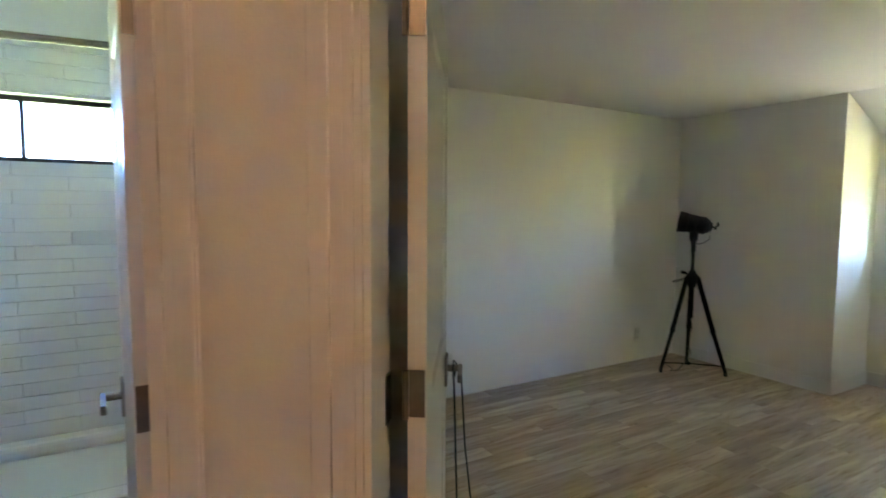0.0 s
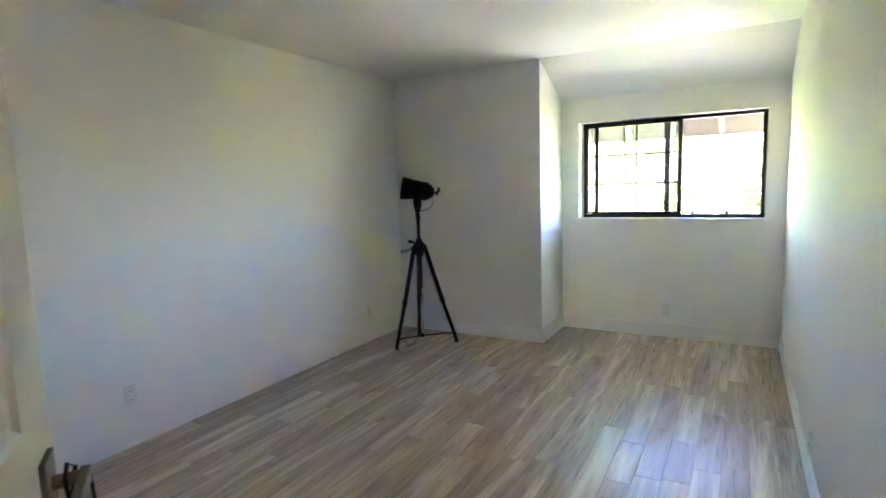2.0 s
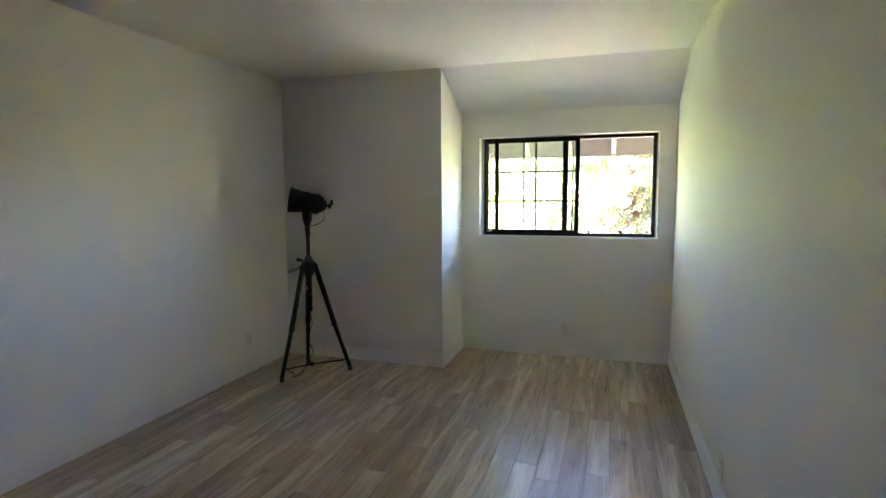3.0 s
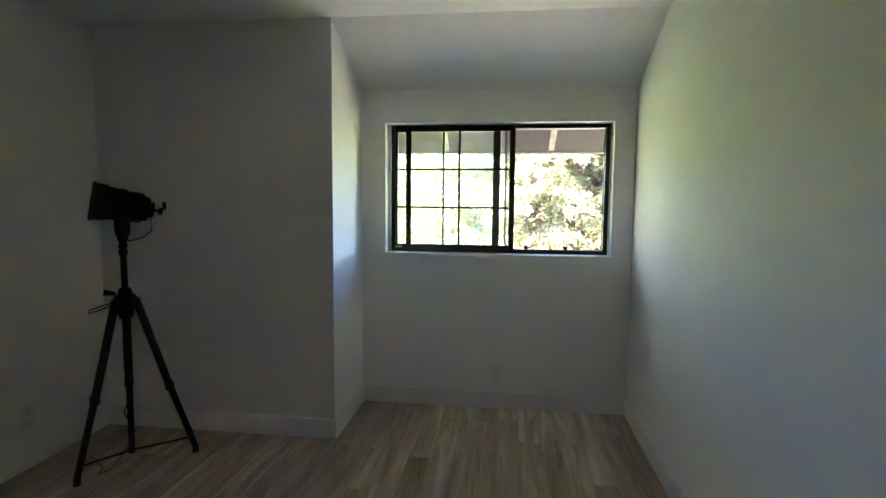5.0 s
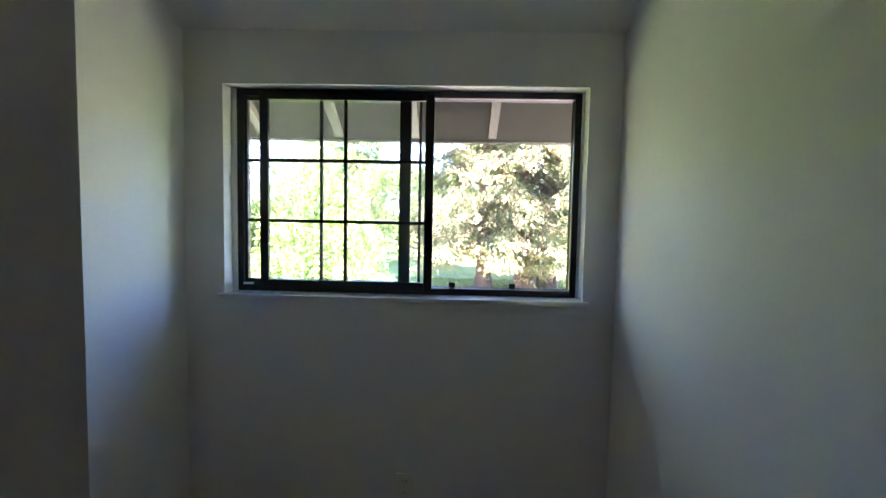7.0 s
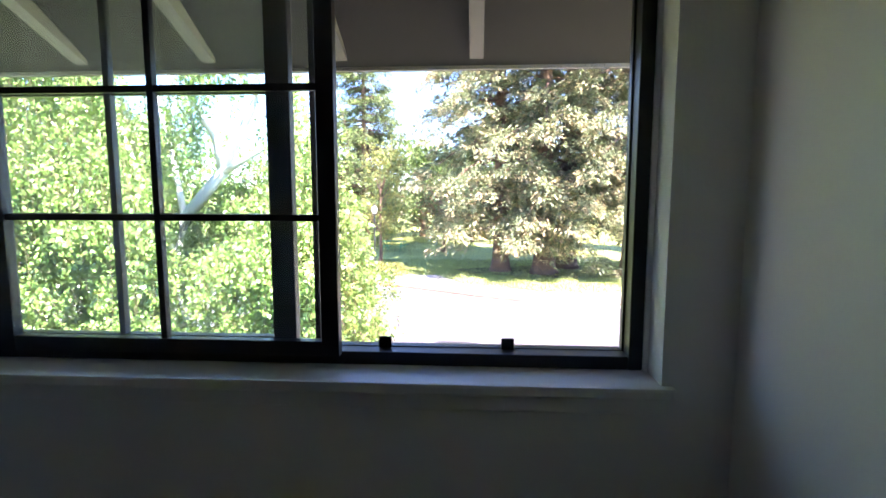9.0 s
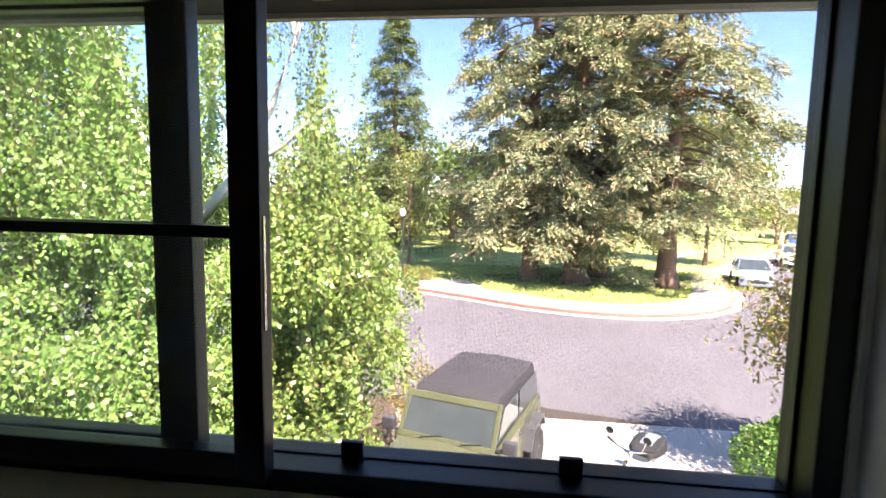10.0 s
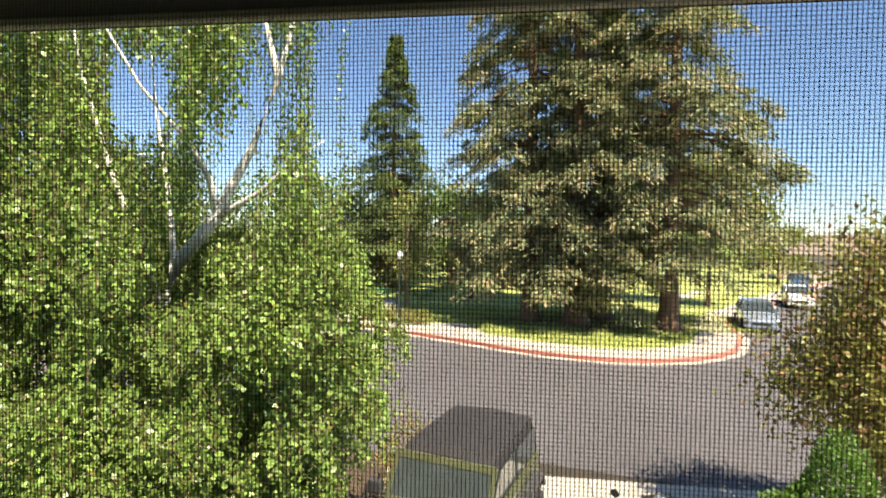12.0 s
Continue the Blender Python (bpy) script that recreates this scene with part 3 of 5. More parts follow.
part("brace_hub", tube([TC + Vector((0, 0, 0.072)), TC + Vector((0, 0, 0.10))], 0.017, 10), M_BLACK, spot)
part("hub", lathe(((0.03, 0.80), (0.036, 0.82), (0.05, 0.87), (0.052, 0.915), (0.034, 0.93), (0.028, 0.955), (0.02, 0.96)), 18, Matrix.Translation(TC)), M_BLACK, spot)
part("lower_column", tube([TC + Vector((0, 0, 0.84)), TC + Vector((0, 0, 0.52))], 0.0205, 12), M_BLACK, spot)
part("column", tube([TC + Vector((0, 0, 0.93)), TC + Vector((0, 0, 1.20))], 0.0155, 12), M_BLACK, spot)
part("column_collar", lathe(((0.013, 1.125), (0.021, 1.13), (0.023, 1.145), (0.018, 1.16), (0.023, 1.175), (0.016, 1.20), (0.012, 1.205)), 16, Matrix.Translation(TC)), M_BLACK, spot)
part("clamp_knob", tube([TC + Vector((-0.03, -0.03, 0.93)), TC + Vector((-0.075, -0.055, 0.94))], [0.010, 0.016], 10), M_BLACK, spot)
bm = bmesh.new()
add_tube(bm, [TC + Vector(p) for p in ((-0.03, -0.03, 0.89), (-0.08, -0.07, 0.87), (-0.12, -0.10, 0.855), (-0.125, -0.105, 0.84), (-0.09, -0.08, 0.85), (-0.04, -0.03, 0.875))], 0.004, 6)
part("crank_loop", bm, M_BLACK, spot)
part("maker_tag", box((-0.016, -0.0188, 0.70), (0.010, -0.0172, 0.715), 0.0, Matrix.Translation(TC) @ pose(0, 0, 0, 0, 0, -40)), M_PLASTIC, spot, "small pale tag")
AX = Vector((-0.75, -0.62, 0.17)).normalized()
HC = TC + Vector((0, 0, 1.385))
HM = along(HC, AX)
head = part("lamp_head", lathe(((0.030, -0.150), (0.040, -0.146), (0.042, -0.130), (0.062, -0.122), (0.066, -0.10), (0.074, -0.095), (0.076, -0.02), (0.082, -0.015), (0.083, 0.06), (0.090, 0.065), (0.092, 0.115), (0.098, 0.118), (0.098, 0.132), (0.088, 0.132), (0.084, 0.05), (0.03, 0.03)), 28, HM), M_BLACK, spot, smooth=False)
for k in range(5):
    part("cooling_fin", lathe(((0.070, -0.092 + k * 0.013), (0.081, -0.092 + k * 0.013), (0.081, -0.087 + k * 0.013), (0.070, -0.087 + k * 0.013)), 24, HM), M_BLACK, head)
part("rear_knob", lathe(((0.008, -0.19), (0.020, -0.188), (0.021, -0.172), (0.008, -0.168), (0.008, -0.148)), 14, HM), M_BLACK, head)
part("focus_knob", lathe(((0.010, 0.0), (0.022, 0.002), (0.022, 0.014), (0.008, 0.016)), 14, along(HC - AX * 0.13 + Vector((0.04, 0.045, 0.02)), (0.7, 0.7, 0.0))), M_BLACK, head)
SIDE = AX.cross(Vector((0, 0, 1))).normalized()
bm = bmesh.new()
add_tube(bm, [HC + SIDE * 0.098 + Vector((0, 0, 0.01)), HC + SIDE * 0.098 - Vector((0, 0, 0.10)), HC + SIDE * 0.05 - Vector((0, 0, 0.155)), HC - Vector((0, 0, 0.165)), HC - SIDE * 0.05 - Vector((0, 0, 0.155)), HC - SIDE * 0.098 - Vector((0, 0, 0.10)), HC - SIDE * 0.098 + Vector((0, 0, 0.01))], 0.008, 8)
part("yoke", bm, M_BLACK, spot)
part("yoke_stem", lathe(((0.014, 1.195), (0.022, 1.20), (0.026, 1.222), (0.034, 1.240), (0.037, 1.262), (0.037, 1.318), (0.028, 1.330)), 18, Matrix.Translation(TC)), M_BLACK, spot)
bm = bmesh.new()
pts = [HC - AX * 0.13 + Vector((0, 0, -0.03)), HC - AX * 0.135 + Vector((0, 0, -0.11)), HC - AX * 0.09 + Vector((0, 0, -0.155)), TC + Vector((0.02, 0.012, 1.20))]
add_tube(bm, pts, 0.004, 6)
part("head_cord", bm, M_CORD, spot, smooth=True)
bm = bmesh.new()
pts = [TC + Vector((0.0, 0.0, 0.53)), TC + Vector((0.012, 0.01, 0.42)), TC + Vector((-0.02, -0.02, 0.30)), TC + Vector((0.02, 0.0, 0.19)), TC + Vector((-0.01, -0.03, 0.10)), TC + Vector((-0.05, -0.09, 0.02)), TC + Vector((-0.10, -0.12, 0.006)), TC + Vector((-0.13, -0.05, 0.006)), TC + Vector((-0.30, 0.05, 0.006))]
add_tube(bm, pts, 0.0035, 6)
part("power_cord", bm, M_CORD, spot, smooth=True)

# ---- hall and bathroom ----
HX, HS = 1.5, -6.9
structure("wall_hall_north", box((0.12, -4.26, -0.05), (HX, -4.14, CEIL)), M_WALL, "plain hall wall", "wall")
structure("wall_hall_east", box((HX, HS - 0.62, -0.05), (HX + 0.12, -4.14, CEIL)), M_WALL, "plain hall wall", "wall")
structure("wall_hall_south", box((-3.0, HS - 0.62, -0.05), (HX + 0.12, HS - 0.5, CEIL)), M_WALL, "plain hall wall", "wall")
c = diag(-1.6, 0)
structure("wall_hall_west", box((c.x - 0.115, HS - 0.5, -0.05), (c.x, c.y + 0.02, CEIL)), M_WALL, "plain hall wall", "wall")
structure("ceiling_hall", prism(((WEST, -5.30), (-0.8, -5.30), tuple(diag(1.0, -0.06).xy), (0.12, -4.2), (HX + 0.1, -4.2), (HX + 0.1, HS - 0.6), (WEST, HS - 0.6)), CEIL + 0.002, CEIL + 0.05), M_CEIL, "plain white hall ceiling", "ceiling")
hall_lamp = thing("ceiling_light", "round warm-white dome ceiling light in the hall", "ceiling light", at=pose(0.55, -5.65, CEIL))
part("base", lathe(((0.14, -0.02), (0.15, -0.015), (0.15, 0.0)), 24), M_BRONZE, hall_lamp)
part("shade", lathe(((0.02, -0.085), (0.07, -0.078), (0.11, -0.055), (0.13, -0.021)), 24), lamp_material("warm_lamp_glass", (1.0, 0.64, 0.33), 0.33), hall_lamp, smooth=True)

BX = -2.6
BY0, BY1, BZ0, BZ1 = -6.62, -5.36, 1.70, 1.985
bm = bmesh.new()
add_box(bm, (BX - 0.12, HS - 0.5, -0.05), (BX, BY0, CEIL))
add_box(bm, (BX - 0.12, BY1, -0.05), (BX, -5.32, CEIL))
add_box(bm, (BX - 0.12, BY0, -0.05), (BX, BY1, BZ0))
add_box(bm, (BX - 0.12, BY0, BZ1), (BX, BY1, CEIL))
bath_wall = structure("wall_bath", bm, M_GROUT, "white tiled bathroom wall above the tub", "wall")
bwin = tagged(new("window_2"), "high narrow black-framed sliding bathroom window", "window", "", "structure")
bm = bmesh.new()
for y0, y1, z0, z1 in ((BY0, BY1, BZ0, BZ0 + 0.022), (BY0, BY1, BZ1 - 0.022, BZ1), (BY0, BY0 + 0.022, BZ0, BZ1), (BY1 - 0.022, BY1, BZ0, BZ1), (-5.905, -5.887, BZ0, BZ1)):
    add_box(bm, (BX - 0.10, y0, z0), (BX - 0.06, y1, z1), 0.002)
part("window_frame", bm, M_FRAME, bwin)
bp = part("pane", box((BX - 0.082, BY0 + 0.01, BZ0 + 0.01), (BX - 0.078, BY1 - 0.01, BZ1 - 0.01)), M_OBSCURE, bwin)
bp.visible_shadow = False
tub = thing("bathtub", "white enamel bathtub along the tiled wall", "bathtub")
bm = bmesh.new()
add_box(bm, (BX + 0.014, HS - 0.45, 0.0), (-1.86, -5.34, 0.44), 0.02)
part("apron", bm, M_TUB, tub)
bm = bmesh.new()
for a, b in (((BX + 0.012, HS - 0.45, 0.44), (BX + 0.10, -5.34, 0.50)), ((-1.95, HS - 0.45, 0.44), (-1.85, -5.34, 0.50)), ((BX + 0.10, -5.50, 0.44), (-1.95, -5.34, 0.50))):
    add_box(bm, a, b, 0.018)
part("rim", bm, M_TUB, tub)
rod = thing("shower_rod", "dark curved shower curtain rod over the tub", "curtain rod")
part("rod", tube([(-1.9 - 0.10 * math.sin(math.pi * k / 12), -5.33 - 2.05 * k / 12, 2.06) for k in range(13)], 0.0125, 10), M_BRONZE, rod, smooth=True)
BH = Vector((-0.875, -5.487, 0))
BL = Matrix.Translation(BH)
BLD = Vector((-0.999, -0.060, 0)).normalized()
BLN = Vector((-BLD.y, BLD.x, 0))
if BLN.y > 0:
    BLN = -BLN
BL = BL @ Matrix(((BLD.x, BLN.x, 0, 0), (BLD.y, BLN.y, 0, 0), (0, 0, 1, 0), (0, 0, 0, 1)))
panel_door("door_2", "white two-panel bathroom door standing half open", BL, 0.61, (0.20, 1.130, 1.86), M_NICKEL, "satin nickel")

# ---- the house outside ----
G = -3.4
ES = 0.58


def eave_z(y):
    return 1.80 + ES * (0.675 - y)


RX0, RX1 = -3.8, 2.0
roof = tagged(new("roof"), "shingled house roof with open painted eave", "roof", "", "structure")
RY = -4.0
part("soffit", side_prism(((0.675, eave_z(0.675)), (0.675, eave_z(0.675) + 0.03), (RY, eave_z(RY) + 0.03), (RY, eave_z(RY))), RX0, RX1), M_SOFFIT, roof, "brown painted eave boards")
part("covering", side_prism(((0.70, eave_z(0.675) + 0.031), (0.70, eave_z(0.675) + 0.075), (RY, eave_z(RY) + 0.09), (RY, eave_z(RY) + 0.031)), RX0, RX1), M_ROOF, roof)
part("back_slope", side_prism(((RY, eave_z(RY)), (RY, eave_z(RY) + 0.09), (-8.6, 1.85), (-8.6, 1.77)), RX0, RX1), M_ROOF, roof)
part("fascia", box((RX0, 0.655, eave_z(0.675) + 0.001), (RX1, 0.674, eave_z(0.675) + 0.029)), M_RAFTER, roof, "pale fascia strip")
for k in range(0, 8):
    x = -0.49 - 0.405 * k
    if RX0 < x < RX1:
        part("rafter", side_prism(((0.162, eave_z(0.162) - 0.085), (0.162, eave_z(0.162) - 0.002), (0.61, eave_z(0.61) - 0.002), (0.61, eave_z(0.61) - 0.018)), x - 0.02, x + 0.02), M_RAFTER, roof, "pale painted rafter tail")
lower = tagged(new("roof_lower"), "weathered grey lower roof with pale gutter below the window", "roof", "", "structure")
LR = ((0.161, 0.955), (1.0, 0.54))
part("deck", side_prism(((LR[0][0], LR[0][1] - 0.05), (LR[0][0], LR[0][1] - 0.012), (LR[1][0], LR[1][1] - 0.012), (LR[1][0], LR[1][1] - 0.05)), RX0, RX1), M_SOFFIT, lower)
for k in range(7):
    a, b = k / 7, (k + 1) / 7 + 0.02
    ya, yb = LR[0][0] + (LR[1][0] - LR[0][0]) * a, LR[0][0] + (LR[1][0] - LR[0][0]) * b
    za, zb = LR[0][1] + (LR[1][1] - LR[0][1]) * a, LR[0][1] + (LR[1][1] - LR[0][1]) * b
    part("shingle_course", side_prism(((ya, za - 0.011), (ya, za - 0.006), (yb, zb + 0.006), (yb, zb - 0.006)), RX0, RX1), M_GREYSHINGLE, lower)
part("gutter", side_prism(((0.985, 0.485), (0.985, 0.535), (0.992, 0.535), (0.992, 0.492), (1.085, 0.492), (1.085, 0.533), (1.10, 0.533), (1.10, 0.485)), RX0, RX1), M_RAFTER, lower, "pale metal gutter")
bm = bmesh.new()
add_box(bm, (-3.37, 0.0, G), (1.62, 0.158, -0.062))
add_box(bm, (-3.37, -7.5, G), (-3.25, 0.0, -0.062))
add_box(bm, (1.5, -7.5, G), (1.62, 0.0, -0.062))
structure("wall_lower_storey", bm, M_STUCCO, "beige stucco wall of the lower storey", "wall")

# ---- ground, road, kerb and lawn ----


def street_line():
    """The near edge of the park kerb: a straight run, a bend, and the side street."""
    p0, p1, p2 = Vector((-2.0, 22.7)), Vector((5.2, 17.9)), Vector((9.8, 23.3))
    pts = [p0 + Vector((-1, 0.55)).normalized() * d for d in (90, 60, 40, 28, 20, 14, 9, 6, 4, 2)]
    pts += [p0 * (1 - s) ** 2 + p1 * 2 * s * (1 - s) + p2 * s * s for s in [k / 24 for k in range(25)]]
    p3, p4 = Vector((11.35, 26.6)), Vector((12.3, 30.8))
    d2 = Vector((0.584, 0.81)).normalized()
    pts += [p2.lerp(p3, k / 5) for k in range(1, 6)]
    pts += [p3.lerp(p4, k / 3) for k in range(1, 4)]
    pts += [p4 + d2 * d for d in (3, 7, 12, 20, 35, 60, 100)]
    return pts


LINE = street_line()


def offset(pts, w):
    """The line moved to its left by w."""
    out = []
    for i, p in enumerate(pts):
        d = (pts[min(i + 1, len(pts) - 1)] - pts[max(i - 1, 0)]).normalized()
        out.append(p + Vector((-d.y, d.x)) * w)
    return out


def strip(w0, w1, z0, z1, zb):
    """A band along the street line between two offsets, with its sides."""
    bm = bmesh.new()
    a = offset(LINE, w0)
    b = offset(LINE, w1)
    rows = [[bm.verts.new((*p, zb)) for p in a], [bm.verts.new((*p, z0)) for p in a], [bm.verts.new((*p, z1)) for p in b], [bm.verts.new((*p, zb)) for p in b]]
    for r, s in zip(rows, rows[1:]):
        for k in range(len(a) - 1):
            bm.faces.new((r[k], r[k + 1], s[k + 1], s[k]))
    bmesh.ops.recalc_face_normals(bm, faces=bm.faces[:])
    return bm


bm = bmesh.new()
bmesh.ops.create_grid(bm, x_segments=8, y_segments=8, size=900)
bmesh.ops.translate(bm, verts=bm.verts[:], vec=(0, 500, G - 0.012))
structure("ground", bm, M_GRASS, "dry grassy ground reaching to the horizon", "ground")
bm = bmesh.new()
bm.faces.new([bm.verts.new((x, y, G)) for x, y in ((-100, 11.6), (0.4, 11.25), (3.2, 10.7), (6, 10.6), (100, 10.2), (100, 140), (-100, 140))])
structure("road", bm, M_ASPHALT, "dark grey asphalt street bending round the park", "road")
structure("gutter", strip(0.10, 0.42, G + 0.006, G + 0.012, G - 0.02), M_CONCRETE, "pale concrete gutter", "gutter")
structure("kerb", strip(0.42, 0.62, G + 0.15, G + 0.15, G - 0.02), M_RED, "concrete kerb painted faded red", "kerb")
structure("pavement", strip(0.62, 2.3, G + 0.15, G + 0.155, G - 0.02), M_CONCRETE, "pale concrete pavement along the park", "pavement")
bm = bmesh.new()
inner = offset(LINE, 2.3)
vs = [bm.verts.new((*p, G + 0.15)) for p in inner] + [bm.verts.new((150, 260, G + 0.15)), bm.verts.new((-160, 260, G + 0.15))]
f = bm.faces.new(vs)
bmesh.ops.triangulate(bm, faces=[f])
bmesh.ops.recalc_face_normals(bm, faces=bm.faces[:])
structure("lawn", bm, M_GRASS, "mown green park lawn with dry patches", "lawn")
bm = bmesh.new()
far = [p for p in offset(LINE, -9.6) if p.y > 24 and p.x > 12]
vs = [bm.verts.new((*p, G + 0.12)) for p in far] + [bm.verts.new((200, 120, G + 0.12)), bm.verts.new((200, 16, G + 0.12)), bm.verts.new((24, 18, G + 0.12))]
f = bm.faces.new(vs)
bmesh.ops.triangulate(bm, faces=[f])
bmesh.ops.recalc_face_normals(bm, faces=bm.faces[:])
structure("verge", bm, M_GRASS, "green verge across the side street", "lawn")
bm = bmesh.new()
bm.faces.new([bm.verts.new((x, y, G + 0.165)) for x, y in ((10.6, 40.6), (11.8, 40.2), (16.5, 47.5), (16.0, 48.6))])
structure("park_path", bm, M_CONCRETE, "pale concrete park path", "path")
bm = bmesh.new()
bm.faces.new([bm.verts.new((x, y, G + 0.165)) for x, y in ((-5.2, 27.0), (-4.2, 26.6), (-8.5, 36.6), (-12.5, 37.6), (-12.8, 35.4), (-9.6, 35.0))])
structure("park_path", bm, M_CONCRETE, "pale concrete path to the picnic tables", "path")
bm = bmesh.new()
bm.faces.new([bm.verts.new((x, y, G + 0.166)) for x, y in ((-4.7, 25.3), (-2.3, 24.0), (-1.2, 24.6), (-2.6, 27.6), (-5.0, 27.3))])
structure("kerb_ramp", bm, M_CONCRETE, "pale concrete landing of the kerb ramp", "pavement")
drive = structure("driveway", prism(((-3.3, 0.2), (5.9, 0.2), (5.9, 10.6), (4.6, 10.66), (3.2, 10.72), (0.4, 11.27), (-3.3, 11.4)), G - 0.1, G - 0.004), M_SUB, "pale concrete driveway slabs", "driveway")
for i in range(4):
    for j in range(4):
        x0, x1 = -3.3 + i * 2.3, -3.3 + (i + 1) * 2.3 - 0.012
        y0, y1 = 0.2 + j * 2.62, 0.2 + (j + 1) * 2.62 - 0.012
        part("slab", box((x0, y0, G - 0.05), (x1, y1, G + 0.006), 0.006), M_CONCRETE, drive)
structure("planting_bed", prism(((-14, 0.4), (-3.0, 0.4), (-2.2, 6.0), (-2.9, 11.3), (-14, 11.6)), G - 0.1, G + 0.03), M_SOIL, "dark mulch planting bed", "planting bed")
structure("planting_bed", prism(((2.5, 4.2), (9.0, 4.2), (9.0, 10.4), (4.6, 10.3)), G - 0.1, G + 0.03), M_SOIL, "dark mulch planting bed", "planting bed")
# bare earth under the redwoods
bm = bmesh.new()
ring = [(4.0 + 5.6 * math.cos(a) * (1 + 0.1 * math.sin(3 * a)), 29.2 + 2.1 * math.sin(a) * (1 + 0.12 * math.cos(4 * a)), G + 0.165) for a in [k * math.pi / 16 for k in range(32)]]
bm.faces.new([bm.verts.new(p) for p in ring])
structure("mulch_ring", bm, M_SOIL, "bare brown earth under the redwoods", "mulch")

# ---- foliage ----


def leaves(name, P, D, length, width, mat, parent, seed, label="", flat=0.0):
    """Many small pointed leaves from base points P and directions D, in one mesh."""
    rng = np.random.default_rng(seed)
    n = len(P)
    D = D / np.maximum(np.linalg.norm(D, axis=1, keepdims=True), 1e-6)
    R = rng.normal(size=(n, 3)) * (1 - flat) + np.array([0, 0, 1.6]) * flat
    S = np.cross(D, R)
    S /= np.maximum(np.linalg.norm(S, axis=1, keepdims=True), 1e-6)
    k = rng.uniform(0.65, 1.35, (n, 1))
    L = D * length * k
    W = S * width * 0.5 * k
    bend = np.cross(S, D) * length * 0.12 * rng.uniform(-1, 1, (n, 1))
    V = np.stack([P, P + L * 0.45 + W + bend, P + L, P + L * 0.45 - W + bend], 1).reshape(-1, 3)
    me = bpy.data.meshes.new(name)
    me.vertices.add(4 * n)
    me.vertices.foreach_set("co", V.astype(np.float32).ravel())
    me.loops.add(4 * n)
    me.loops.foreach_set("vertex_index", np.arange(4 * n, dtype=np.int32))
    me.polygons.add(n)
    me.polygons.foreach_set("loop_start", np.arange(0, 4 * n, 4, dtype=np.int32))
    me.update(calc_edges=True)
    me.materials.append(mat)
    ob = new(name, me)
    ob.parent = parent
    if label:
        tagged(ob, label)
    return tagged(ob, kind="stuff")


